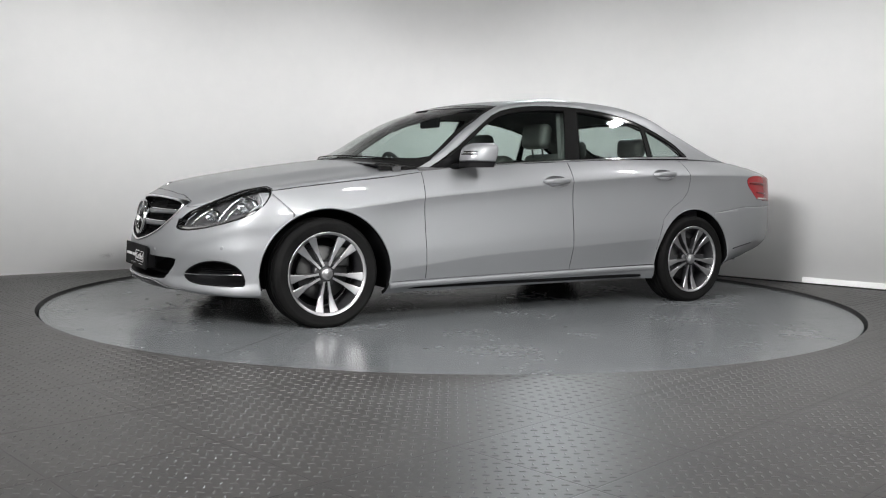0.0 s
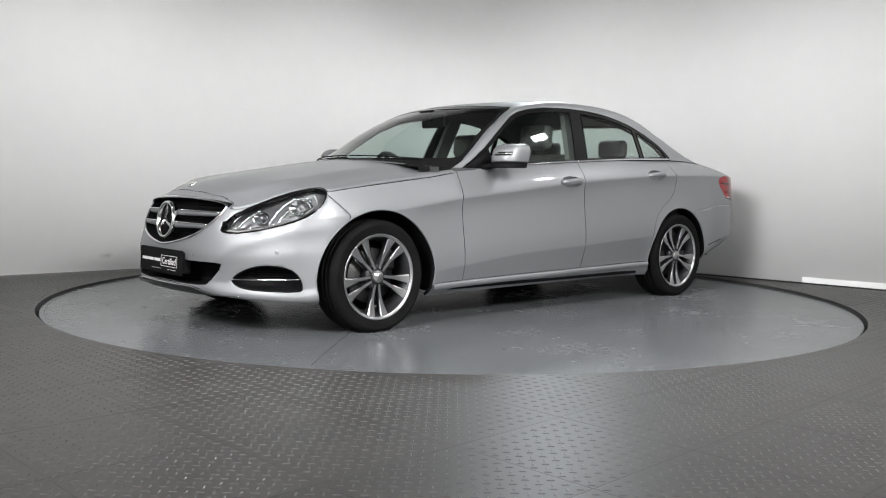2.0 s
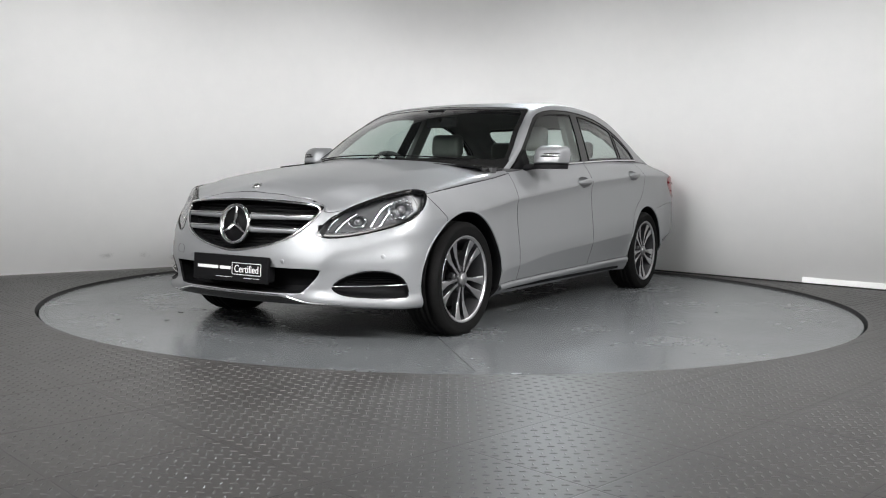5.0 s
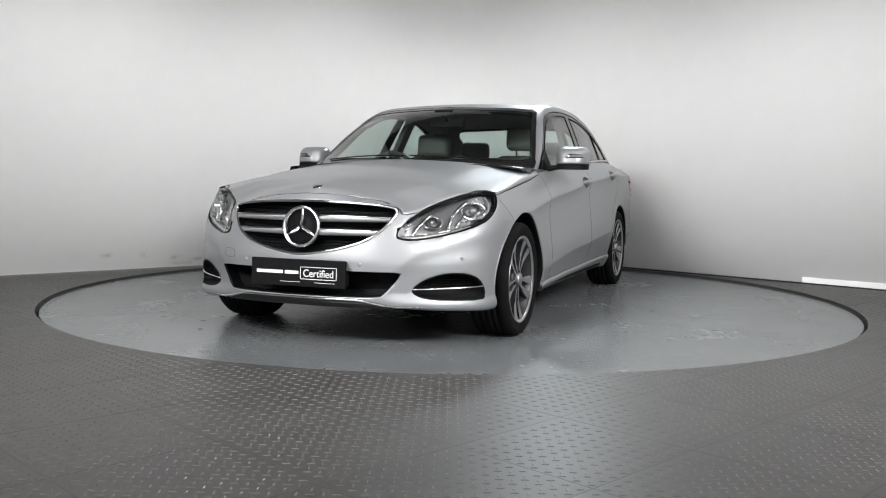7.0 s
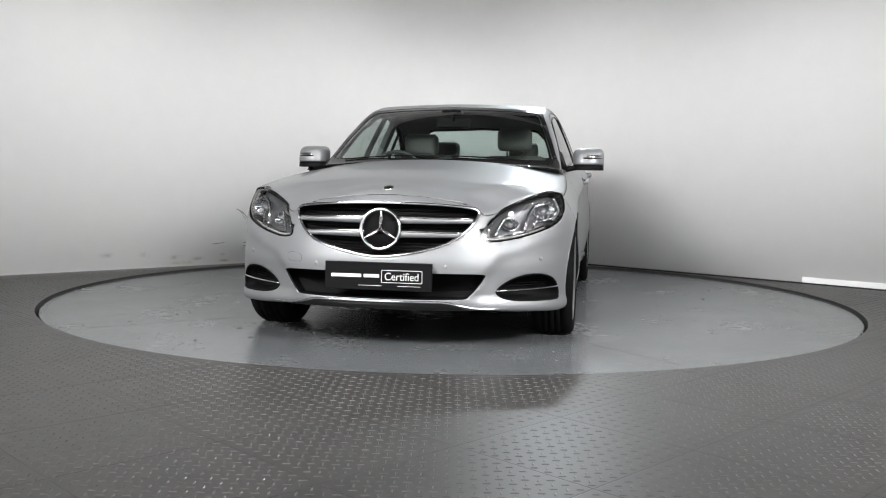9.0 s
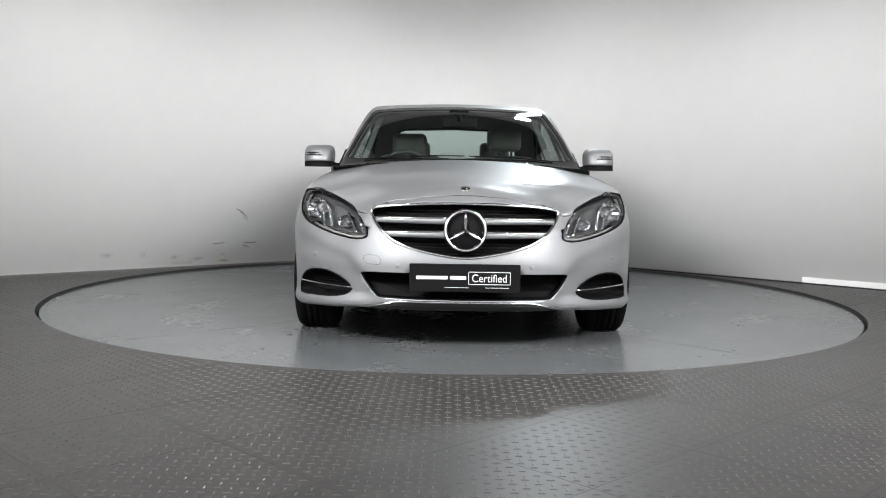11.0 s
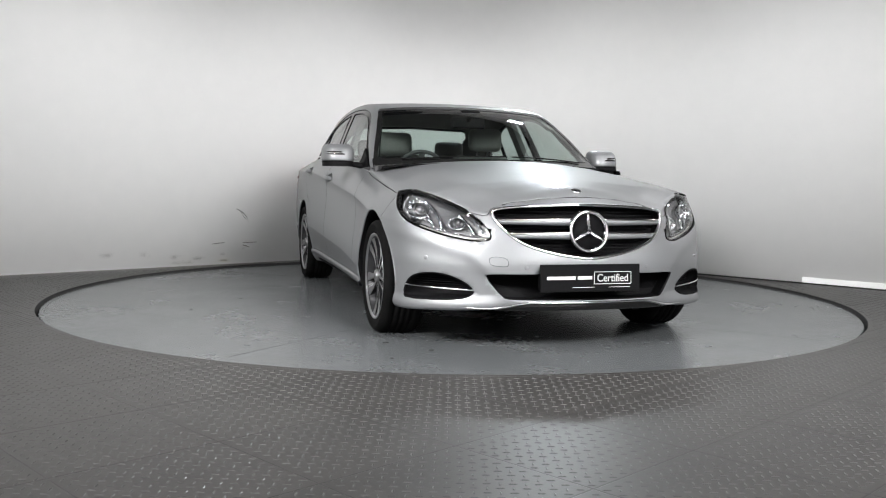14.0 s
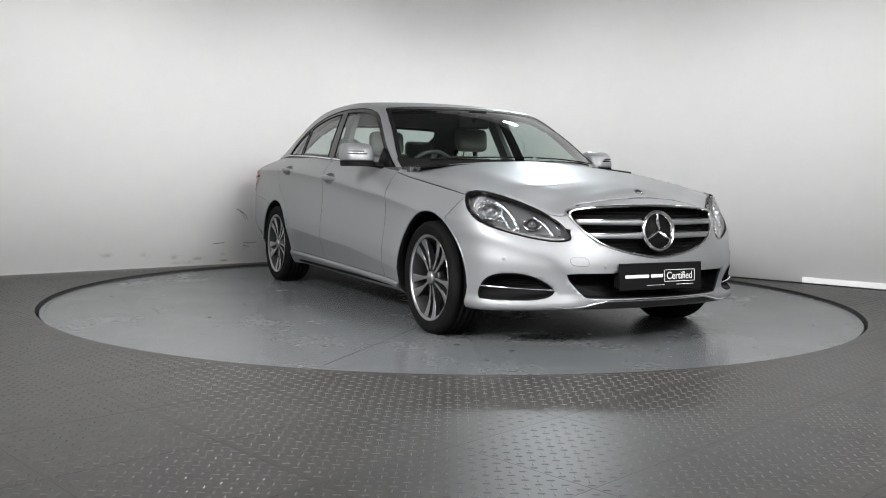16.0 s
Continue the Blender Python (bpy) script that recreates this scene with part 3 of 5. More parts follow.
def shell_grid():
    st = np.array(STATIONS)
    d = np.concatenate([[0], np.cumsum(np.hypot(*np.diff(st[:, :2], axis=0).T))])
    f = hermite(d, st)
    u = np.linspace(0, d[-1], 230)
    row = f(u)
    e = 1e-3
    tang = f(np.minimum(u + e, d[-1]))[:, :2] - f(np.maximum(u - e, 0))[:, :2]
    tang /= np.linalg.norm(tang, axis=1)[:, None]
    nor = np.stack([tang[:, 1], -tang[:, 0]], 1)
    nor[0], nor[-1] = (1, 0), (-1, 0)
    rows_w = 4 + 22 + 13
    q = np.linspace(0, 1, 18)[1:]
    pts = np.zeros((len(u), rows_w + len(q), 3))
    for i, (x, y, zb, ze, de) in enumerate(row):
        fr = np.clip((x - 1.55) / 0.45, 0, 1)
        fr = fr * fr * (3 - 2 * fr)
        rr = np.clip((-1.9 - x) / 0.5, 0, 1)
        wc = min(0.88, max(0.70, (float(CREASE_Z(x)) - zb) / (ze - zb)))
        wl = (float(LOWER_LINE(x)) - zb) / (ze - zb)
        w = np.concatenate([np.linspace(0, 0.1, 5)[:-1], np.linspace(0.1, wl - 0.006, 7), np.linspace(wl + 0.006, wc - 0.005, 15), np.linspace(wc + 0.005, 1.0, 13)])
        k = np.clip((w - 0.45) / 0.55, 0, 1)
        lean = np.clip((w - wc) / (1 - wc), 0, 1)
        flank = np.where(w < wc, 0.10 * (w / wc) ** 4, 0.10 + 0.45 * lean + 0.45 * lean ** 2)
        b = (1 - fr) * flank + fr * (0.55 * k + 0.45 * k ** 2.5)
        off = de * b + 0.045 * np.clip(1 - w / 0.1, 0, 1) ** 2 * (1 - fr) + 0.02 * fr * np.clip(1 - w / 0.08, 0, 1) ** 2
        hold = np.clip((1.35 - x) / 0.4, 0, 1) * np.clip((x + 2.0) / 0.7, 0, 1)
        off = off + (1 - fr) * (1 - rr) * (0.004 + 0.013 * hold) * np.sin(math.pi * np.clip((wc - w) / 0.42, 0, 1) ** 0.6)
        mid = np.clip((1.25 - x) / 0.4, 0, 1) * np.clip((x + 1.35) / 0.35, 0, 1)
        off = off + (1 - fr) * (1 - rr) * mid * 0.050 * np.clip((wl - w) / 0.2, 0, 1)
        z = zb + (ze - zb) * w
        off = off + np.clip((-1.7 - x) / 0.25, 0, 1) * 0.06 * np.clip((min(0.43, 0.331 + 0.31 * (-1.836 - x)) - z) / 0.11, 0, 1)
        off = off + rr * 0.03 * np.clip((0.58 - z) / 0.2, 0, 1) ** 2
        for ax, rx, rz in ((FRONT_AXLE, 0.40, 0.380), (REAR_AXLE, 0.366, 0.372)):
            off = off - 0.006 * (1 - fr) * np.exp(-((np.hypot((x - ax) / rx, (z - 0.30) / rz) - 1.0) / 0.16) ** 2)
        swoosh = fr * np.clip((y - 0.40) / 0.1, 0, 1)
        drop = np.clip(CREASE(y) - z, 0, 1)
        off = off + swoosh * 0.022 * (1 - np.exp(-drop / 0.045)) * np.clip((z - zb - 0.015) / 0.06, 0, 1)
        px, py = x - nor[i, 0] * off, y - nor[i, 1] * off
        pts[i, :len(w)] = np.stack([px, np.maximum(py, 0) if i not in (0, len(u) - 1) else py * 0, z], 1)
        ex, ey = px[-1], max(py[-1], 0)
        zc = max(float(HOOD_MID(ex)), ze)
        yy = ey * (1 - q)
        zz = ze + (zc - ze) * (1 - (1 - q) ** (2.3 - 0.55 * np.clip((ex - 0.8) / 0.4, 0, 1)))
        cr = np.clip((ex - 0.9) / 0.5, 0, 1) * np.clip((2.14 - ex) / 0.2, 0, 1)
        zz = zz + cr * (0.015 * np.exp(-np.abs(q - 0.33) / 0.10) - 0.006 * np.exp(-((q - 0.16) / 0.08) ** 2))
        pts[i, len(w):] = np.stack([np.full_like(q, ex), yy, zz], 1)
    return pts, rows_w


SHELL, SHOULDER = shell_grid()

SIDE_X = SHELL[:, 20, 0]


def skin(x, z):
    """How far out the flank lies at a length and height."""
    i = int(np.clip(np.searchsorted(-SIDE_X, -x) - 1, 0, len(SIDE_X) - 2))
    t = (SIDE_X[i] - x) / (SIDE_X[i] - SIDE_X[i + 1])
    row = SHELL[i, :SHOULDER] * (1 - t) + SHELL[i + 1, :SHOULDER] * t
    return float(np.interp(z, row[:, 2], row[:, 1]))


def nose(y, z):
    """How far forward the front lies at a distance from the middle and a height."""
    y, xs, ys = abs(y), [], []
    for i in range(46):
        row = SHELL[i, :SHOULDER]
        xs.append(np.interp(z, row[:, 2], row[:, 0]))
        ys.append(np.interp(z, row[:, 2], row[:, 1]))
    return float(np.interp(y, np.maximum.accumulate(ys), xs))


# ---- the cabin's sheet ----
SPINE = hermite((1.10, 1.067, 0.88, 0.709, 0.533, 0.32, 0.15, -0.026, -0.25, -0.6, -0.95, -1.3, -1.6, -2.05, -2.3),
                (0.967, 0.982, 1.074, 1.176, 1.266, 1.342, 1.386, 1.414, 1.436, 1.443, 1.422, 1.352, 1.243, 1.068, 1.03))
BELT_Y = hermite((0.78, 0.0, -0.8, -1.5, -2.05, -2.3), (0.803, 0.835, 0.836, 0.795, 0.725, 0.68))
BELT_Z = hermite((0.78, 0.0, -0.8, -1.5, -2.05, -2.3), (0.905, 0.962, 1.006, 1.035, 1.025, 1.015))


def roof_z(x, y):
    lead = 0.5 * np.clip((x + 0.2) / 0.5, 0, 1) - 0.25 * np.clip((-1.0 - x) / 0.4, 0, 1)
    return SPINE(x + lead * y * y) - 0.06 * y * y


def cabin_grid():
    xs = np.concatenate([np.linspace(1.06, 0.80, 12)[:-1], np.linspace(0.80, 0.1, 36)[:-1], np.linspace(0.1, -1.2, 30)[:-1], np.linspace(-1.2, -2.24, 34)])
    n1, n2 = 18, 20
    rows = []
    for x in xs:
        x = float(x)
        yb, zb = float(BELT_Y(x)), float(BELT_Z(x))

        def wall_y(z):
            d = z - zb
            return yb - 0.36 * d - 0.2 * d * d * np.sign(d)
        lo, hi = zb, 1.5
        if float(roof_z(x, yb)) <= zb + 0.004:
            lo_y, hi_y = 0.0, yb
            for _ in range(30):
                m = (lo_y + hi_y) / 2
                lo_y, hi_y = (m, hi_y) if float(roof_z(x, m)) > max(zb, 0.985 - 0.1 * m) - 0.01 else (lo_y, m)
            yk, zk = lo_y, float(roof_z(x, lo_y))
            zb, yb = zk - 0.001, yk
            side = [(yk, zk)] * n1
        else:
            for _ in range(30):
                m = (lo + hi) / 2
                lo, hi = (m, hi) if m < float(roof_z(x, wall_y(m))) else (lo, m)
            zk, yk = lo, float(wall_y(lo))
            side = [(float(wall_y(z)), z) for z in np.linspace(zb, zk, n1)]
        top = [(float(y), float(roof_z(x, y))) for y in yk * (1 - np.linspace(0, 1, n2) ** 1.3)]
        line = np.array(side + top[1:])
        # soften the edge between flank and roof
        soft = 0.05 * np.clip((0.75 - x) / 0.5, 0.25, 1)
        d = np.hypot(line[:, 0] - yk, line[:, 1] - zk)
        a, b = np.array(side[-1]) - np.array(side[0]), np.array(top[4]) - np.array(top[0])
        la, lb = np.linalg.norm(a), np.linalg.norm(b)
        if la > 0.03:
            r = min(soft, la * 0.45)
            c = np.array([yk, zk])
            pa, pb = c - a / la * r, c + b / max(lb, 1e-6) * r
            for k in range(len(line)):
                if d[k] < r:
                    t = 0.5 + 0.5 * d[k] / r if k >= n1 else 0.5 - 0.5 * d[k] / r
                    line[k] = (1 - t) ** 2 * pa + 2 * t * (1 - t) * c + t * t * pb
        rows.append([(x, float(p[0]), float(p[1])) for p in line])
    return rows, n1


CABIN, RAIL = cabin_grid()

# ---- cut the sheets into panels ----
OBLIQUE = (Vector((-0.69, 0.72, 0)), Vector((0, 0, 1)))
shell = grid_mesh(SHELL)
shell.verts.index_update()
for k, f in enumerate(shell.faces):
    f.material_index = 1 if f.calc_center_median().z > 0.5 and all(v.index % SHELL.shape[1] >= SHOULDER - 1 for v in f.verts) else 0
bmesh.ops.remove_doubles(shell, verts=shell.verts, dist=1e-5)
bmesh.ops.recalc_face_normals(shell, faces=shell.faces)
shell.normal_update()
if sum(f.normal.y for f in shell.faces if f.calc_center_median().y > 0.8) < 0:
    bmesh.ops.reverse_faces(shell, faces=shell.faces)


def oval(cx, cz, rx, rz, n=40):
    return [(cx + rx * math.cos(2 * math.pi * k / n), cz + rz * math.sin(2 * math.pi * k / n)) for k in range(n)]


ARCH_F, ARCH_R = oval(FRONT_AXLE, 0.30, 0.40, 0.380), oval(REAR_AXLE, 0.30, 0.366, 0.372)
for arch in (ARCH_F, ARCH_R):
    gone = cut(shell, arch, SIDE, lambda c: c.y > 0.7)
    bmesh.ops.delete(shell, geom=gone, context="FACES")
LAMP_LINE = rounded([(-1.158, 0.575), (-1.116, 0.622), (-1.056, 0.664), (-0.967, 0.708), (-0.85, 0.752), (-0.754, 0.782), (-0.65, 0.803),
                     (-0.585, 0.79), (-0.588, 0.73), (-0.625, 0.675), (-0.70, 0.625), (-0.87, 0.577), (-0.98, 0.555), (-1.085, 0.543), (-1.15, 0.55)], 1)
lamp_c = (sum(p[0] for p in LAMP_LINE) / len(LAMP_LINE), sum(p[1] for p in LAMP_LINE) / len(LAMP_LINE))
LAMP_IN = [(p[0] + (lamp_c[0] - p[0]) * 0.03, p[1] + (0.0065 if p[1] < lamp_c[1] else -0.0065)) for p in LAMP_LINE]
for f in cut(shell, LAMP_LINE, OBLIQUE, lambda c: c.x > 1.55):
    f.material_index = 2
for f in cut(shell, LAMP_IN, OBLIQUE, lambda c: c.x > 1.55):
    f.material_index = 3
GRILLE = rounded([(-0.2, 0.733), (0.2, 0.730), (0.43, 0.714), (0.478, 0.695), (0.455, 0.64), (0.41, 0.585), (0.34, 0.535), (0.2, 0.492), (0.0, 0.462), (-0.2, 0.462)], 2)
gone = cut(shell, GRILLE, FRONT, lambda c: c.x > 1.9)
bmesh.ops.delete(shell, geom=gone, context="FACES")
LOW = rounded([(-0.2, 0.392), (0.50, 0.388), (0.525, 0.378), (0.44, 0.268), (0.40, 0.262), (-0.2, 0.258)], 1)
gone = cut(shell, LOW, FRONT, lambda c: c.x > 1.9)
bmesh.ops.delete(shell, geom=gone, context="FACES")
FOG = rounded([(-1.085, 0.30), (-1.03, 0.344), (-0.943, 0.376), (-0.85, 0.383), (-0.755, 0.366), (-0.708, 0.325), (-0.688, 0.262), (-0.71, 0.244), (-0.92, 0.247), (-1.02, 0.257), (-1.065, 0.275)], 1)
gone = cut(shell, FOG, OBLIQUE, lambda c: c.x > 1.75)
bmesh.ops.delete(shell, geom=gone, context="FACES")
HOOD_LINE = [(2.155, -0.01), (2.152, 0.12), (2.125, 0.29), (2.092, 0.40), (2.09, 0.462), (2.125, 0.49), (2.3, 0.7), (1.6, 1.0), (0.775, 1.0), (0.775, 0.775),
             (0.86, 0.66), (0.98, 0.45), (1.06, 0.22), (1.085, -0.01)]
for f in cut(shell, HOOD_LINE, PLAN, lambda c: c.z > 0.6 and c.x > 0.5):
    if f.material_index == 1:
        f.material_index = 4
HOOD_EDGE = [(1.75, 0.776), (1.60, 0.797), (1.316, 0.831), (0.99, 0.868), (0.80, 0.897), (0.775, 0.90), (0.775, 1.2), (1.75, 1.2)]
for f in cut(shell, HOOD_EDGE, SIDE, lambda c: c.y > 0.6):
    if f.material_index == 0:
        f.material_index = 4
BUMPER = [(2.5, 0.05), (2.5, 0.9), (1.95, 0.9), (1.768, 0.776), (1.643, 0.655), (1.643, 0.05)]
for f in cut(shell, BUMPER, SIDE, lambda c: c.y > -1):
    if f.material_index in (0, 1):
        f.material_index = 5
SILL = [(1.2, 0.05), (1.2, 0.238), (-1.3, 0.279), (-1.3, 0.05)]
for f in cut(shell, SILL, SIDE, lambda c: c.y > 0.7):
    f.material_index = 6
DOOR_F = [(0.783, 0.246), (0.79, 0.32), (0.80, 0.745), (0.778, 0.95), (0.778, 1.2), (-0.333, 1.2), (-0.338, 0.2645)]
DOOR_R = [(-0.338, 0.2645), (-0.333, 1.2), (-1.40, 1.2), (-1.405, 1.0), (-1.42, 0.88), (-1.40, 0.80), (-1.34, 0.735), (-1.24, 0.685), (-1.15, 0.60), (-1.10, 0.45), (-1.085, 0.276)]
for tag, line in ((7, DOOR_F), (8, DOOR_R)):
    for f in cut(shell, line, SIDE, lambda c: c.y > 0.7):
        if f.material_index == 0:
            f.material_index = tag
TAIL = rounded([(-2.035, 0.87), (-2.06, 0.92), (-2.2, 0.93), (-2.6, 0.90), (-2.6, 0.74), (-2.17, 0.732), (-2.11, 0.79)], 1)
for f in cut(shell, TAIL, SIDE, lambda c: c.x < -1.8 and c.y > 0.3):
    if f.material_index in (0, 1):
        f.material_index = 9
HANDLES = ((-0.200, 0.855), (-1.160, 0.917))
for hx, hz in HANDLES:
    gone = cut(shell, oval(hx, hz, 0.098, 0.036, 24), SIDE, lambda c: c.y > 0.7)
    bmesh.ops.delete(shell, geom=gone, context="FACES")
REARB = [(-1.66, 0.642), (-2.02, 0.69), (-2.6, 0.70), (-2.6, 0.1), (-1.66, 0.1)]
for f in cut(shell, REARB, SIDE):
    if f.material_index == 0:
        f.material_index = 10
groups = {}
for f in shell.faces:
    c = f.calc_center_median()
    tag = f.material_index
    if tag == 0:
        tag = 11 if c.x > 0.5 else 12
    elif tag == 1:
        tag = 13 if c.x > 0.5 else 14 if c.x < -1.95 else 15
    groups.setdefault(tag, []).append(f)
sheet = {tag: taken(shell, fs, False) for tag, fs in groups.items()}
shell.free()

cabin = grid_mesh(CABIN)
cabin.verts.index_update()
for f in cabin.faces:
    f.material_index = 0 if all(v.index % (len(CABIN[0])) < RAIL for v in f.verts) else 1
bmesh.ops.remove_doubles(cabin, verts=cabin.verts, dist=1e-4)
bmesh.ops.recalc_face_normals(cabin, faces=cabin.faces)
if sum(f.normal.z for f in cabin.faces) < 0:
    bmesh.ops.reverse_faces(cabin, faces=cabin.faces)
SCREEN = [(-0.05, 0.9), (0.9, 0.9), (0.80, 0.955), (0.768, 0.993), (0.715, 1.13), (0.655, 1.27), (0.622, 1.335), (0.60, 1.353), (0.45, 1.366), (-0.05, 1.376)]
for f in cut(cabin, SCREEN, FRONT, lambda c: c.x > 0.05):
    if f.material_index == 1 or f.calc_center_median().x > 0.77:
        f.material_index = 2
SCREEN_IN = [(-0.05, 0.984), (0.70, 0.988), (0.745, 1.0), (0.69, 1.13), (0.635, 1.26), (0.60, 1.325), (0.57, 1.336), (0.40, 1.346), (-0.05, 1.355)]
for f in cut(cabin, SCREEN_IN, FRONT, lambda c: c.x > 0.05):
    if f.material_index == 2:
        f.material_index = 3
BACK = [(-0.05, 1.07), (0.55, 1.085), (0.60, 1.11), (0.54, 1.28), (0.50, 1.325), (0.46, 1.335), (-0.05, 1.352)]
for f in cut(cabin, BACK, FRONT, lambda c: c.x < -0.95):
    f.material_index = 4
DLO = [(0.745, 0.85), (0.745, 0.91), (0.61, 0.985), (0.485, 1.065), (0.352, 1.163), (0.18, 1.283), (0.10, 1.318), (0.0, 1.343), (-0.12, 1.36), (-0.235, 1.368), (-0.445, 1.373),
       (-0.63, 1.366), (-0.84, 1.342), (-0.95, 1.32), (-1.06, 1.292), (-1.23, 1.226), (-1.385, 1.149), (-1.50, 1.062), (-1.508, 1.02), (-1.47, 0.85)]
for f in cut(cabin, DLO, SIDE, lambda c: c.y > 0.4):
    if f.material_index != 3:
        f.material_index = 5
BELT_LINE = hermite((0.72, 0.48, 0.137, -0.40, -0.827, -1.52), (0.918, 0.944, 0.974, 1.008, 1.031, 1.054))


def upper(x, drop):
    line = hermite([p[0] for p in DLO[2:18]], [p[1] for p in DLO[2:18]])
    return float(line(x)) - drop


def pane_line(x0, x1, x0t, x1t):
    """One window between its front and rear edges, foot and head."""
    low = [(x, float(BELT_LINE(x)) + 0.004) for x in np.linspace(x1, x0, 8).tolist()]
    top = [(x, max(upper(x, 0.03), float(BELT_LINE(x)) + 0.006)) for x in np.linspace(x0t, x1t, 16).tolist()]
    return low + top


PANES = (pane_line(0.56, -0.325, 0.50, -0.415), pane_line(-0.455, -1.085, -0.53, -1.085), pane_line(-1.135, -1.455, -1.125, -1.415))
for k, line in enumerate(PANES):
    for f in cut(cabin, line, SIDE, lambda c: c.y > 0.4):
        if f.material_index == 5:
            f.material_index = 6 + k
groups = {}
for f in cabin.faces:
    groups.setdefault(f.material_index if f.material_index > 1 else 0, []).append(f)
glass = {tag: taken(cabin, fs, False) for tag, fs in groups.items()}
cabin.free()

# ---- body parts ----
def pair(name, bm, material, label="", parents=(None, None)):
    """The left part and its mirror image."""
    other = mirrored(bm)
    smooth = "even" if material in (PAINT, GLASS, GLOSS) else True
    return (part(name, bm, material, parents[0] or CAR, label, smooth), part(name, other, material, parents[1] or CAR, label, smooth))


roof = part("roof", both(panel(glass[0], 0.001, 0.02)), PAINT, CAR, "", "even")
part("hood", both(panel(sheet[4], 0.003, 0.02)), PAINT, CAR, "", "even")
bumper_f = part("front_bumper", both(panel(sheet[5], 0.0015, 0.012)), PAINT, CAR, "", "even")
part("rear_bumper", both(panel(sheet[10], 0.0012, 0.02)), PAINT, CAR, "", "even")
fenders = pair("front_fender", panel(sheet[11], 0.0018, 0.012), PAINT)
pair("rear_quarter", panel(sheet[12], 0.0015, 0.012), PAINT)
sills = pair("sill", panel(sheet[6], 0.0015, 0.02), PAINT)
if 14 in sheet:
    part("boot_lid", both(panel(sheet[14])), PAINT, CAR, "", "even")
if 13 in sheet:
    part("cowl", both(panel(sheet[13], 0.0, 0.01, 0.006)), BLACK, CAR)
doors_f = pair("front_door", panel(sheet[7], 0.0022, 0.025), PAINT)
doors_r = pair("rear_door", panel(sheet[8], 0.0022, 0.025), PAINT)
tails = pair("tail_lamp", panel(sheet[9], 0.002, 0.02), RED, "red tail lamp lens")
for ob, sgn in zip(tails, (1, -1)):
    bm = tube([(x, sgn * (skin(x, 0.752) + 0.001), 0.752) for x in np.linspace(-2.17, -2.30, 8).tolist()], 0.008, 8)
    part("clear_strip", bm, AMBER, ob, "clear reversing strip")
    for z, x0, x1, rad in ((0.872, -2.07, -2.27, 0.012), (0.80, -2.15, -2.29, 0.008)):
        bm = tube([(x, sgn * (skin(x, z) - 0.003), z - 0.01 * k / 9) for k, x in enumerate(np.linspace(x0, x1, 10).tolist())], rad, 8, flat=0.9)
        part("lens_band", bm, RED_DEEP, ob, "deep red band of the tail lamp")
pair("bumper_strip", tube([(x, skin(x, 0.374 + 0.19 * (-1.89 - x)) + 0.001, 0.374 + 0.19 * (-1.89 - x)) for x in np.linspace(-1.885, -2.11, 10).tolist()], 0.0045, 6), ALLOY_DARK, "dark slit over rear bumper skirt")
part("windscreen", both(panel(glass[3], 0.0, 0.004, 0.002)), GLASS, CAR, "tinted windscreen", "even")
part("windscreen_border", both(panel(glass[2], 0.0, 0.006, 0.001)), GLOSS, CAR)
part("rear_window", both(panel(glass[4], 0.001, 0.004, 0.003)), GLASS, CAR)
frames = pair("window_frame", panel(glass[5], 0.0, 0.012, 0.003), GLOSS, "gloss black window surround")
for tag, owners in ((6, doors_f), (7, doors_r), (8, doors_r)):
    pair("window_pane", panel(glass[tag], 0.0005, 0.004, 0.004), GLASS, "", owners)
for sgn, df, dr in ((1, doors_f[0], doors_r[0]), (-1, doors_f[1], doors_r[1])):
    for x0, x1, d in ((0.72, -0.333, df), (-0.338, -1.49, dr)):
        path = []
        for x in np.linspace(x0, x1, 30).tolist():
            z = float(BELT_LINE(x)) - 0.006
            y = min(float(BELT_Y(x)) - 0.36 * (z - float(BELT_Z(x))) + 0.004, 0.84)
            path.append((x, sgn * y, z))
        part("belt_moulding", tube(path, 0.007, 8, flat=0.9), CHROME, d, "polished bright window moulding")
    # bright sill strip
    rows = []
    for x in np.linspace(1.04, -1.09, 40).tolist():
        zt = 0.2365 - (x - 1.05) * 0.0164
        y = skin(x, zt)
        rows.append([(x, sgn * (y - 0.012), zt + 0.001), (x, sgn * (y + 0.007), zt - 0.003), (x, sgn * (y + 0.0105), zt - 0.012), (x, sgn * (y + 0.006), zt - 0.034), (x, sgn * (y - 0.02), zt - 0.040)])
    bm = grid_mesh(rows)
    bmesh.ops.recalc_face_normals(bm, faces=bm.faces)
    if sum(f.normal.y * sgn for f in bm.faces) < 0:
        bmesh.ops.reverse_faces(bm, faces=bm.faces)
    part("sill_strip", bm, PAINT, sills[0 if sgn > 0 else 1], "bright flat sill strip")


def handle_dish(hx, hz):
    rows = []
    for r in np.linspace(0, 1, 8).tolist():
        row = []
        for k in range(28):
            a = 2 * math.pi * k / 28
            x, z = hx + 0.098 * r * math.cos(a), hz + 0.036 * r * math.sin(a)
            row.append((x, skin(x, z) - 0.026 * (1 - r ** 2.5), z))
        rows.append(row)
    bm = grid_mesh(rows, close_v=True)
    bmesh.ops.remove_doubles(bm, verts=bm.verts, dist=1e-5)
    bmesh.ops.recalc_face_normals(bm, faces=bm.faces)
    return bm


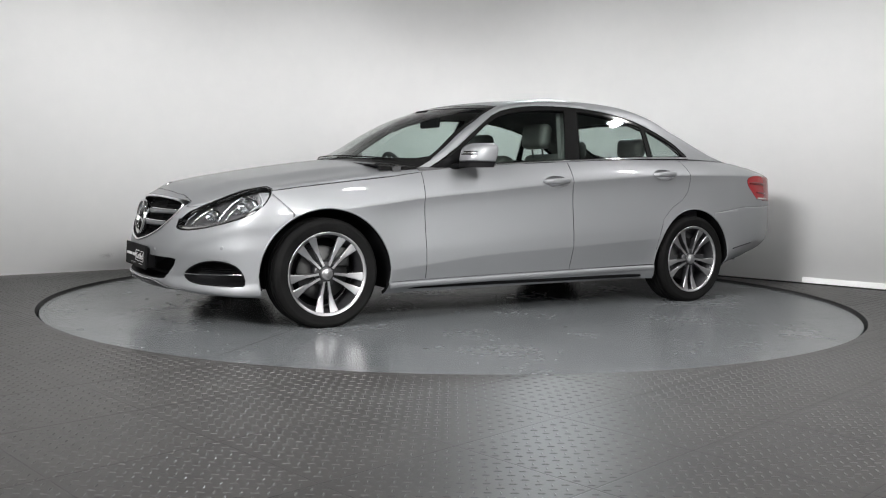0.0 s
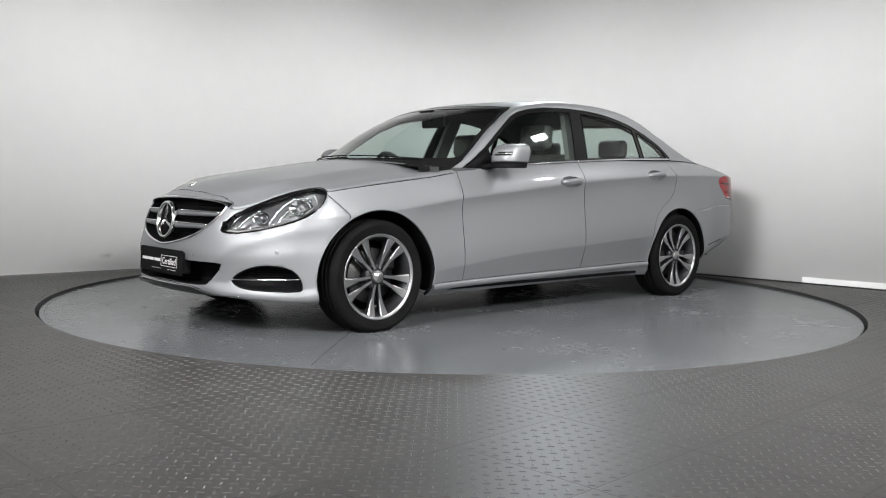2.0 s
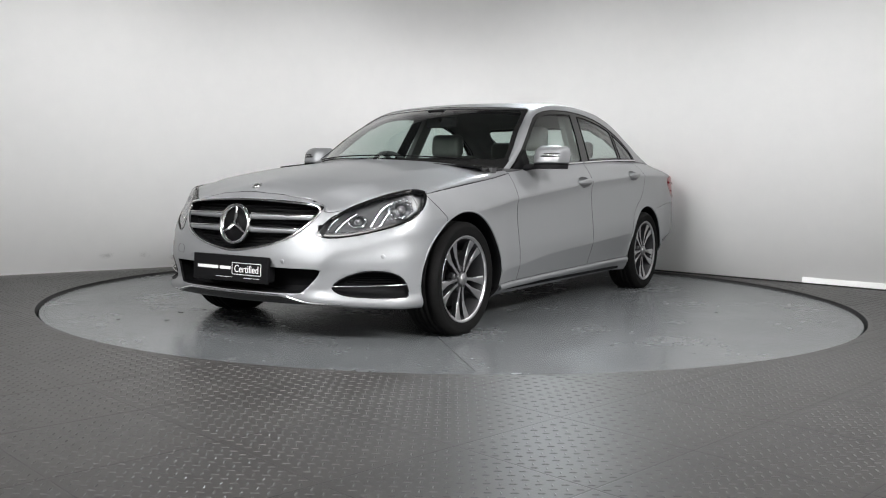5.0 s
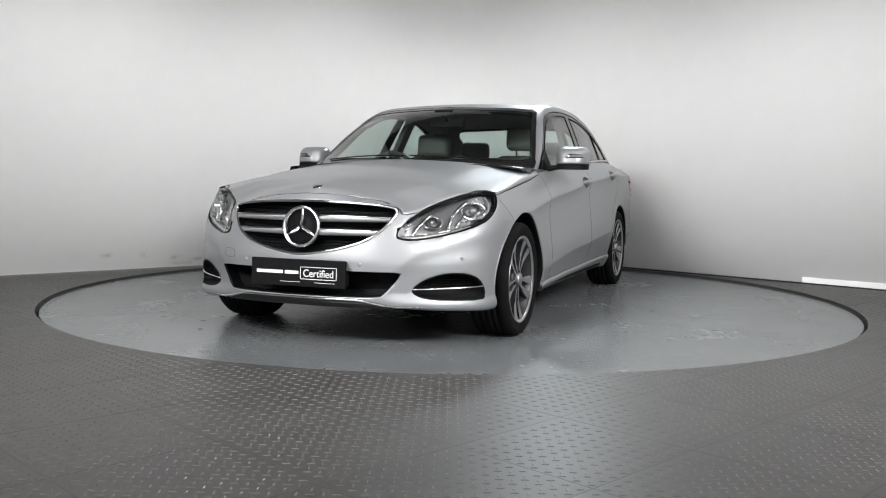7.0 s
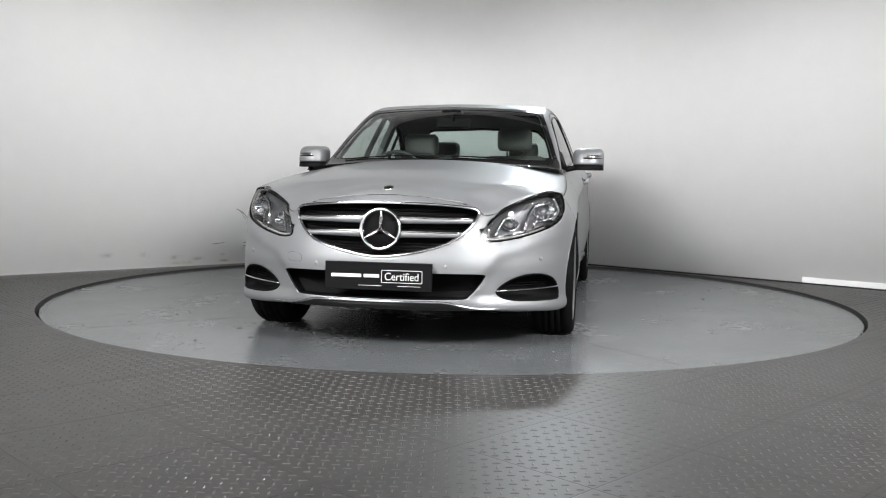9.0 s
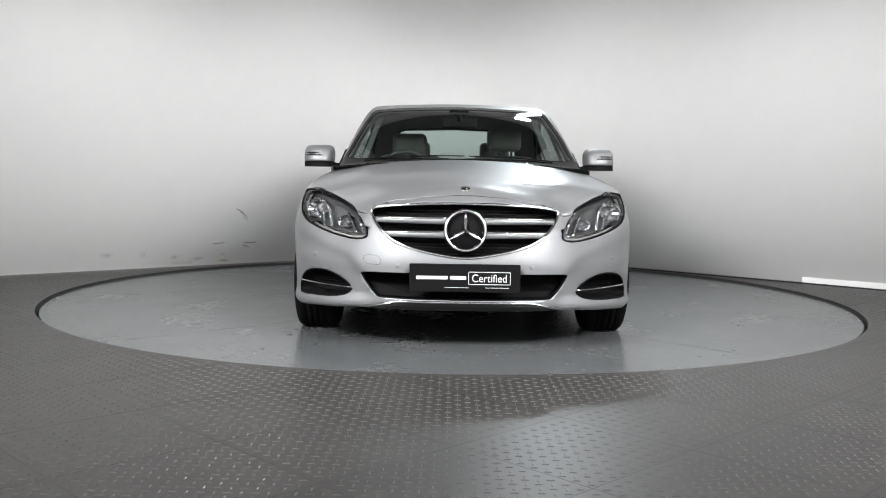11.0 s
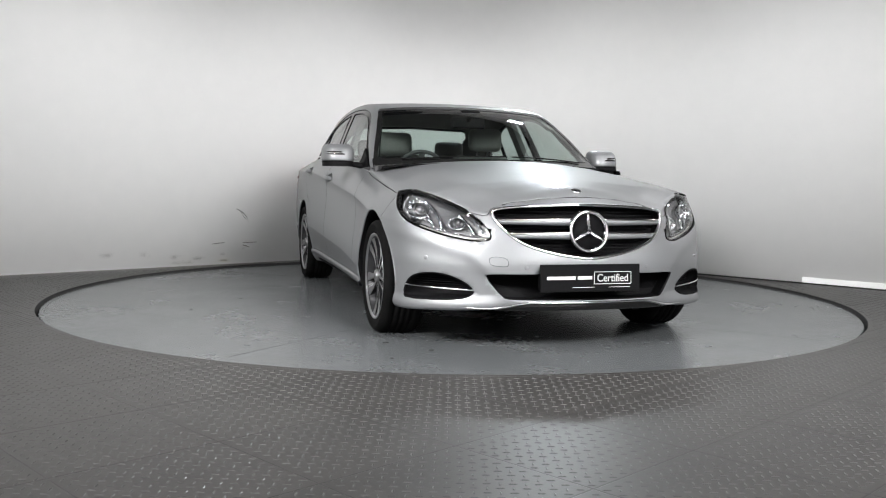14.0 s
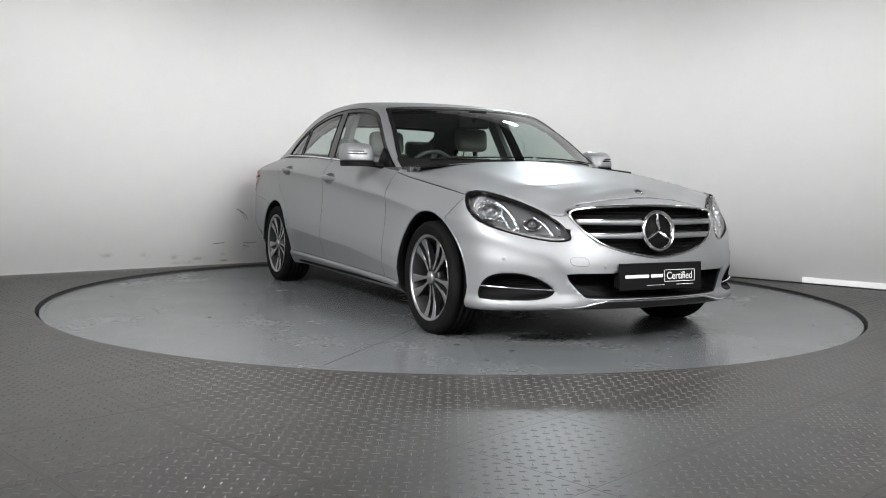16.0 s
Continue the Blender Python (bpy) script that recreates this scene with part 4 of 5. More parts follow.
for (hx, hz), owners in zip(HANDLES, (doors_f, doors_r)):
    pair("handle_recess", handle_dish(hx, hz), PAINT, "", owners)
    path = [(hx + 0.112 - 0.224 * t, skin(hx, hz) + 0.022 - 0.030 * abs(2 * t - 1) ** 4, hz - 0.004 + 0.018 * t) for t in np.linspace(0, 1, 18).tolist()]
    pair("door_handle", tube(path, lambda u: 0.007 + 0.006 * math.sin(math.pi * u) ** 0.5, 10, flat=1.5), PAINT, "", owners)

# arch lips and liners
for cx, rx, rz, name in ((FRONT_AXLE, 0.40, 0.380, "front"), (REAR_AXLE, 0.366, 0.372, "rear")):
    rows = []
    for k in range(37):
        a = math.radians(-12 + 204 * k / 36)
        x, z = cx + rx * math.cos(a), 0.30 + rz * math.sin(a)
        y = skin(x, max(z, 0.2))
        rows.append([(x, y - 0.001, z), (cx + (rx - 0.010) * math.cos(a), y - 0.012, 0.30 + (rz - 0.010) * math.sin(a)), (cx + (rx + 0.005) * math.cos(a), y - 0.05, 0.30 + (rz + 0.005) * math.sin(a)),
                     (cx + (rx + 0.01) * math.cos(a), 0.60, 0.30 + (rz + 0.01) * math.sin(a)), (cx, 0.58, 0.34)])
    bm = grid_mesh(rows)
    bmesh.ops.recalc_face_normals(bm, faces=bm.faces)
    pair("wheel_arch_liner", bm, BLACK, "black plastic arch liner")
    lip = []
    for k in range(49):
        a = math.radians(-10 + 200 * k / 48)
        x, z = cx + (rx + 0.002) * math.cos(a), 0.30 + (rz + 0.002) * math.sin(a)
        lip.append((x, skin(x, max(z, 0.2)) - 0.003, z))
    pair("arch_lip", tube(lip, 0.0055, 8), PAINT)
# plain boxes added under the body to block light, no modelled part
bm = merge([box((-2.10, -0.60, 0.19), (2.0, 0.60, 0.30), 0.02), box((-1.02, -0.87, 0.185), (1.0, 0.87, 0.30), 0.02), box((1.70, -0.64, 0.2), (1.98, 0.64, 0.30), 0.02), box((-2.12, -0.66, 0.34), (-1.82, 0.66, 0.5), 0.02),
            box((0.95, -0.60, 0.3), (1.85, 0.60, 0.62), 0.02)])
part("underbody", bm, BLACK, CAR, "plain black boxes filling the underbody", False)


# ---- wheels ----
def wheel():
    prof = [(0.225, -0.19), (0.238, -0.185), (0.240, -0.175), (0.226, -0.165), (0.205, -0.12), (0.203, -0.05), (0.222, -0.012), (0.226, -0.004), (0.2415, 0.0), (0.2425, 0.004), (0.240, 0.006), (0.232, 0.0), (0.226, -0.010)]
    bm = lathe(prof, 72)
    for f in bm.faces:
        m = f.calc_center_median()
        if m.y < -0.006:
            f.material_index = 1
    w = new("wheel", mesh_of("wheel", bm, ALLOY))
    w.data.materials[1] = ALLOY_DARK
    w.parent = CAR
    w["label"] = "machined alloy wheel rim with dark pockets"
    R = 0.322
    tp = [(0.236, -0.19), (0.262, -0.212), (0.29, -0.216), (0.306, -0.205), (0.316, -0.188)]
    tread = []
    for j in range(5):
        y0 = -0.182 + j * 0.0335
        tread += [(R - 0.002 * abs(j - 2), y0), (R - 0.002 * abs(j - 2), y0 + 0.026), (R - 0.009, y0 + 0.027), (R - 0.009, y0 + 0.0325)]
    tp += tread[:-2] + [(0.316, -0.012), (0.306, 0.003), (0.296, 0.010), (0.288, 0.0125), (0.284, 0.0105), (0.272, 0.010), (0.258, 0.006), (0.246, 0.003), (0.238, -0.004)]
    bm = lathe(tp, 96)
    for v in bm.verts:
        if v.co.z < -0.3115:
            v.co.z = -0.3115
    part("tyre", bm, TYRE, w, "black rubber tyre")
    # five twin spokes
    for k in range(5):
        bms = []
        for sg in (-1, 1):
            rows = []
            for t in np.linspace(0, 1, 10).tolist():
                r = 0.045 + 0.186 * t
                off = sg * (0.013 + 0.036 * t ** 1.1)
                hw = 0.0095 + 0.0055 * t + 0.0150 * max(0.0, (t - 0.45) / 0.55) ** 1.2
                yf = -0.018 + 0.014 * t ** 2 - 0.012 * math.sin(math.pi * t) * 0.5
                yb = yf - 0.045 + 0.015 * t
                rows.append([(r, yf - 0.003, off - hw), (r, yf, off - hw * 0.72), (r, yf, off + hw * 0.72), (r, yf - 0.003, off + hw), (r, yb, off + hw * 0.6), (r, yb, off - hw * 0.6)])
            b = grid_mesh(rows, close_v=True)
            bmesh.ops.recalc_face_normals(b, faces=b.faces)
            bms.append(b)
        bm = merge(bms)
        for f in bm.faces:
            f.material_index = 0 if f.normal.y > 0.75 else 1
        bmesh.ops.rotate(bm, cent=(0, 0, 0), matrix=Matrix.Rotation(math.radians(90 + 72 * k), 3, "Y"), verts=bm.verts)
        ob = part("spoke", bm, ALLOY, w, "machined twin spoke", False)
        ob.data.materials[1] = ALLOY_DARK
    part("hub", lathe([(0.0, -0.022), (0.05, -0.022), (0.068, -0.026), (0.074, -0.04), (0.07, -0.08), (0.0, -0.08)], 40), ALLOY_DARK, w)
    cap = part("hub_cap", lathe([(0.0, 0.002), (0.022, 0.001), (0.0225, -0.0005), (0.026, -0.0005), (0.033, -0.004), (0.036, -0.012), (0.036, -0.03)], 40), BEZEL, w, "grey hub cap")
    for k in range(5):
        a = math.radians(54 + 72 * k)
        bm = lathe([(0.0, -0.018), (0.008, -0.018), (0.0095, -0.022), (0.0095, -0.04)], 10)
        bmesh.ops.translate(bm, vec=(0.056 * math.cos(a), 0, 0.056 * math.sin(a)), verts=bm.verts)
        part("wheel_bolt", bm, BLACK, w)
    part("brake_disc", lathe([(0.07, -0.085), (0.155, -0.085), (0.158, -0.09), (0.158, -0.11), (0.07, -0.11)], 48), STEEL, w)
    bm = box((-0.165, -0.125, 0.03), (-0.07, -0.07, 0.15), 0.012)
    part("brake_caliper", bm, STEEL, w)
    part("wheel_back", lathe([(0.0, -0.14), (0.20, -0.14), (0.20, -0.145), (0.0, -0.145)], 40), BLACK, w)
    return w


W0 = wheel()
W0.matrix_basis = pose(FRONT_AXLE, 0.917, 0.3045)
copy_thing(W0, pose(REAR_AXLE, 0.920, 0.3045))
copy_thing(W0, pose(FRONT_AXLE, -0.917, 0.3045, 0, 0, 180))
copy_thing(W0, pose(REAR_AXLE, -0.920, 0.3045, 0, 0, 180))


# ---- mirrors ----
def mirror_shell(lo, hi, grow=0.0, least=0.0):
    rows = []
    for i in range(15):
        u = i / 14
        z = lo + (hi - lo) * u
        h = (z - 1.01) / 0.075
        full = max(least, max(0.0, 1 - abs(h) ** 3.2) ** 0.5)
        row = []
        for k in range(36):
            a = 2 * math.pi * k / 36
            c, s = math.cos(a), math.sin(a)
            ex = math.copysign(abs(c) ** 0.7, c)
            ey = math.copysign(abs(s) ** 0.75, s)
            rear = 0.072 if ex < 0 else 0.128
            y = 0.962 + (0.104 + grow) * ey * (0.55 + 0.45 * full)
            x = 0.435 + (rear + grow) * ex * (0.25 + 0.75 * full) - 0.10 * max(0.0, (y - 0.93)) - 0.02 * h
            row.append((x, y, z))
        rows.append(row)
    bm = grid_mesh(rows, close_v=True)
    bm.verts.ensure_lookup_table()
    bm.faces.new([bm.verts[k] for k in range(36)])
    bm.faces.new([bm.verts[14 * 36 + k] for k in range(36)])
    bmesh.ops.recalc_face_normals(bm, faces=bm.faces)
    return bm


def mirrors():
    cap = mirror_shell(0.968, 1.082)
    caps = pair("door_mirror", cap, PAINT, "silver door mirror housing", doors_f)
    pair("mirror_base", mirror_shell(0.935, 0.9675, 0.004, 0.86), BLACK, "gloss black mirror foot", caps)
    arm = tube([(0.545, 0.80, 0.935), (0.52, 0.85, 0.945), (0.47, 0.90, 0.953)], lambda u: 0.034 - 0.006 * u, 10, flat=0.6)
    pair("mirror_arm", arm, BLACK, "", caps)
    tri = from_lists([(0.70, 0.813, 0.925), (0.47, 0.826, 0.945), (0.47, 0.783, 1.056), (0.70, 0.80, 0.925), (0.47, 0.804, 0.945), (0.47, 0.763, 1.056)],
                     [(0, 1, 2), (5, 4, 3), (0, 3, 4, 1), (1, 4, 5, 2), (2, 5, 3, 0)])
    pair("mirror_sail", tri, BLACK, "", caps)
    for z, r, y0, y1, m in ((1.012, 0.0045, 0.935, 1.055, GLOSS), (1.028, 0.004, 0.955, 1.05, GLOSS), (1.020, 0.003, 0.95, 1.055, CHROME)):
        path = []
        for y in np.linspace(y0, y1, 12).tolist():
            e = (y - 0.962) / 0.098
            x = 0.435 + 0.128 * (max(0.0, 1 - abs(e) ** 2.67)) ** 0.35 - 0.10 * max(0.0, y - 0.93) - 0.02 * ((z - 1.01) / 0.075)
            path.append((x, y, z))
        path += [(path[-1][0] - 0.03 * k, path[-1][1] - 0.002 * k, z) for k in (1, 2)]
        pair("indicator_strip", tube(path, r, 8), m, "", caps)
    face = mirror_shell(0.98, 1.07)
    bmesh.ops.scale(face, vec=(0.05, 0.9, 0.92), space=Matrix.Translation((-0.379, -0.962, -1.02)), verts=face.verts)
    pair("mirror_glass", face, MIRRORED, "", caps)


mirrors()


# ---- grille, plate and intakes ----
def slab(line, depth0, depth1, basis="front", grow=0.0, n=1):
    """A closed outline on the nose, extruded back."""
    bm = bmesh.new()
    a = [bm.verts.new((nose(y, z) - depth0, y, z)) for y, z in line]
    b = [bm.verts.new((nose(y, z) - depth1, y, z)) for y, z in line]
    k = len(line)
    for i in range(k):
        bm.faces.new((a[i], a[(i + 1) % k], b[(i + 1) % k], b[i]))
    return bm, a, b


def grille():
    half = [p for p in GRILLE if p[0] >= 0]
    k0 = max(range(len(half)), key=lambda i: (half[i][1] if half[i][0] < 0.25 else -1) - half[i][0] * 0.01)
    half = half[k0:] + half[:k0]
    line = half + [(-y, z) for y, z in half[::-1]]
    frame_path = [(nose(y, z) + 0.002, y, z) for y, z in line]
    ob = part("grille_frame", tube(frame_path, 0.0075, 8, closed=True), CHROME, CAR, "bright chrome grille frame")
    bm, a, b = slab(line, 0.002, 0.06)
    bmesh.ops.contextual_create(bm, geom=b)
    part("grille_tub", bm, BLACK, ob, "black grille backing", False)
    rows = []
    for j in range(16):
        z = 0.48 + j * 0.0165
        ys = [p[0] for p in half if abs(p[1] - z) < 0.02]
        w = (max(ys) if ys else 0.2) - 0.02
        rows.append(tube([(nose(y, z) - 0.055, y, z) for y in np.linspace(-w, w, 15).tolist()], 0.003, 5))
    part("grille_mesh", merge(rows), BLACK, ob, "black grille honeycomb bars")
    for z, w in ((0.645, 0.447), (0.577, 0.405)):
        for sg in (1, -1):
            ys = np.linspace(0.085, w, 14).tolist()
            rows = []
            for y in ys:
                x, h = nose(y, z) - 0.006, 0.021 - 0.007 * (y / w)
                rows.append([(x, sg * y, z + h), (x + 0.008, sg * y, z + h * 0.55), (x + 0.009, sg * y, z), (x + 0.005, sg * y, z - h * 0.8), (x - 0.02, sg * y, z - h * 0.6), (x - 0.02, sg * y, z + h * 0.9)])
            bm = grid_mesh(rows, close_v=True)
            bmesh.ops.recalc_face_normals(bm, faces=bm.faces)
            part("grille_bar", bm, PAINT, ob, "silver grille bar with chrome edge")
            part("bar_edge", tube([(nose(y, z) + 0.003, sg * y, z + 0.018 - 0.006 * (y / w)) for y in ys], 0.0035, 6), CHROME, ob)
    # round emblem: a ring and three tapered arms
    ring = lathe([(0.088, 0.0), (0.092, 0.010), (0.099, 0.013), (0.105, 0.010), (0.108, 0.0), (0.104, -0.02), (0.09, -0.02)], 64, "y")
    bmesh.ops.remove_doubles(ring, verts=ring.verts, dist=1e-5)
    arms = [ring]
    for k in range(3):
        bm = bmesh.new()
        v = [bm.verts.new(q) for q in ((0.0, 0.0, 0.093), (-0.017, 0.0, 0.010), (0.017, 0.0, 0.010), (0.0, 0.016, 0.004), (0.0, 0.004, 0.093))]
        for f in ((1, 3, 4, 0), (3, 2, 0, 4), (1, 2, 3), (2, 1, 0)):
            bm.faces.new([v[i] for i in f])
        bmesh.ops.recalc_face_normals(bm, faces=bm.faces)
        bmesh.ops.rotate(bm, cent=(0, 0, 0), matrix=Matrix.Rotation(2 * math.pi * k / 3, 3, "Y"), verts=bm.verts)
        arms.append(bm)
    bm = merge(arms)
    bmesh.ops.transform(bm, matrix=Matrix.Translation((2.268, 0, 0.602)) @ Matrix.Rotation(radians(-90), 4, "Z") @ Matrix.Rotation(radians(8), 4, "X"), verts=bm.verts)
    for f in bm.faces:
        f.smooth = True
    part("round_emblem", bm, CHROME, ob, "round chrome ring with three arms", False)
    back = lathe([(0.0, -0.008), (0.09, -0.008), (0.09, -0.03), (0.0, -0.03)], 40)
    bmesh.ops.transform(back, matrix=Matrix.Translation((2.268, 0, 0.602)) @ Matrix.Rotation(radians(-90), 4, "Z") @ Matrix.Rotation(radians(8), 4, "X"), verts=back.verts)
    part("emblem_back", back, BLACK, ob)


grille()


def lower_front():
    half = [p for p in LOW if p[0] >= 0]
    line = half + [(-y, z) for y, z in half[::-1]]
    bm, a, b = slab(line, 0.0015, 0.10)
    bmesh.ops.contextual_create(bm, geom=b)
    ob = part("lower_intake", bm, BLACK, CAR, "black lower air intake", False)
    path = []
    for y in np.linspace(-0.62, 0.62, 60).tolist():
        q = min(1.0, max(0.0, (abs(y) - 0.30) / 0.22))
        z = 0.248 - 0.034 * q * q * (3 - 2 * q)
        path.append((nose(y, 0.25) + 0.006, y, z))
    part("lip_strip", tube(path, lambda u: 0.0055 * min(1.0, 8 * min(u, 1 - u) + 0.15), 8), CHROME, bumper_f, "chrome strip on bumper lip")
    rows = []
    for y in np.linspace(-0.56, 0.56, 50).tolist():
        q = min(1.0, max(0.0, (abs(y) - 0.30) / 0.2))
        zt = 0.243 - 0.034 * q * q * (3 - 2 * q)
        x = nose(y, 0.25)
        rows.append([(x + 0.004, y, zt), (x + 0.004, y, max(zt - 0.024 * (1 - q), 0.205)), (x - 0.03, y, 0.203)])
    bm = grid_mesh(rows)
    bmesh.ops.recalc_face_normals(bm, faces=bm.faces)
    part("lip_spoiler", bm, GLOSS, bumper_f, "black lower lip")
    # side intakes
    c = (sum(p[0] for p in FOG) / len(FOG), sum(p[1] for p in FOG) / len(FOG))

    def on(a, z, push):
        """A point of the bumper's corner by its oblique place."""
        lo, hi = 0.45, 0.93
        for _ in range(30):
            m = (lo + hi) / 2
            x = nose(m, z)
            lo, hi = (m, hi) if -0.69 * x + 0.72 * m < a else (lo, m)
        return (nose(lo, z) - 0.72 * push, lo - 0.69 * push, z)
    k = len(FOG)
    rim = [on(a, z, 0.001) for a, z in FOG]
    deep = [on(c[0] + (a - c[0]) * 0.92, c[1] + (z - c[1]) * 0.92, 0.06) for a, z in FOG]
    bm = bmesh.new()
    va, vb = [bm.verts.new(p) for p in rim], [bm.verts.new(p) for p in deep]
    for i in range(k):
        bm.faces.new((va[i], va[(i + 1) % k], vb[(i + 1) % k], vb[i]))
    bm.faces.new(vb)
    bmesh.ops.recalc_face_normals(bm, faces=bm.faces)
    bmesh.ops.reverse_faces(bm, faces=bm.faces)
    fogs = pair("side_intake", bm, BLACK, "black side air intake")
    pair("intake_rim", tube(rim, 0.0045, 6, closed=True), BLACK, "", fogs)
    pts = [on(-1.078 + 0.372 * t, 0.302 + 0.010 * t, -0.002) for t in np.linspace(0, 1, 16).tolist()]
    pair("chrome_blade", tube(pts, 0.0042, 8), CHROME, "thin chrome blade", fogs)
    slats = [tube([on(-1.0 + (0.27 - abs(z - 0.34)) * t, z, 0.06) for t in np.linspace(0, 1, 8).tolist()], 0.0025, 5) for z in (0.32, 0.332, 0.344, 0.356)]
    pair("intake_slats", merge(slats), BLACK, "", fogs)
    # parking sensors and tow cover
    for a_, z in ((0.329, 0.423), (0.775, 0.455)):
        s = lathe([(0.0, 0.002), (0.010, 0.002), (0.0115, 0.0), (0.0115, -0.006)], 20)
        ang = -90 if a_ < 0.5 else -48
        bmesh.ops.transform(s, matrix=Matrix.Translation((nose(a_, z) - 0.0, a_, z)) @ Matrix.Rotation(radians(ang), 4, "Z"), verts=s.verts)
        pair("parking_sensor", s, PAINT, "", (bumper_f, bumper_f))
    cover = rounded([(-0.505, 0.475), (-0.505, 0.43), (-0.435, 0.425), (-0.415, 0.43), (-0.42, 0.47)], 2)
    part("tow_cover", tube([(nose(y, z) + 0.0002, y, z) for y, z in cover], 0.0011, 5, closed=True), ALLOY_DARK, bumper_f, "tow eye cover outline")
    # plate
    me_b = box((-0.005, -0.272, -0.069), (0.008, 0.272, 0.069), 0.004)
    pl = part("number_plate", me_b, BLACK, CAR, "black dealer plate with white lettering", False)
    pl.matrix_basis = pose(2.30, 0, 0.371, 0, -3, 0)
    part("plate_backing", box((-0.06, -0.26, -0.06), (-0.005, 0.26, 0.06), 0.01), BLACK, pl, "", False)
    for y0, y1 in ((-0.238, -0.085), (-0.072, 0.006)):
        part("lettering_bar", box((0.0082, y0, -0.007), (0.0092, y1, 0.009)), LETTER, pl, "", False)
    fr = rounded([(0.018, 0.020), (0.018, 0.030), (0.028, 0.030), (0.212, 0.030), (0.222, 0.030), (0.222, 0.020), (0.222, -0.020), (0.222, -0.030), (0.212, -0.030), (0.028, -0.030), (0.018, -0.030), (0.018, -0.020)], 2)
    part("lettering_frame", tube([(0.0088, y, z) for y, z in fr], 0.0016, 5, closed=True), LETTER, pl)
    cu = bpy.data.curves.new("writing", "FONT")
    cu.body, cu.size, cu.align_x, cu.align_y, cu.extrude = "Certified", 0.054, "CENTER", "CENTER", 0.0006
    tmp = new("tmp_writing", cu)
    me = bpy.data.meshes.new_from_object(tmp.evaluated_get(bpy.context.evaluated_depsgraph_get()))
    bpy.data.objects.remove(tmp)
    wob = new("writing", me)
    me.materials.clear()
    me.materials.append(LETTER)
    wob.parent = pl
    wob.matrix_basis = Matrix.Translation((0.0088, 0.12, -0.002)) @ Matrix(((0, 0, 1, 0), (1, 0, 0, 0), (0, 1, 0, 0), (0, 0, 0, 1))) @ Matrix.Diagonal((0.9, 1.0, 1.0, 1.0))
    for y0, y1, w in ((-0.10, 0.02, 1), (0.10, 0.215, 1)):
        part("lower_line", box((0.0082, y0, -0.0475), (0.0088, y1, -0.0455)), LETTER, pl, "", False)
    # bonnet badge
    b = lathe([(0.0, 0.003), (0.018, 0.003), (0.024, 0.004), (0.028, 0.002), (0.028, -0.003)], 32, "z")
    ob = part("bonnet_badge", b, CHROME, CAR, "small round chrome bonnet badge")
    ob.matrix_basis = pose(2.108, 0, 0.805, 0, 22, 0)
    part("badge_disc", lathe([(0.0, 0.0036), (0.017, 0.0036), (0.017, 0.003)], 24, "z"), GLOSS, ob)


lower_front()


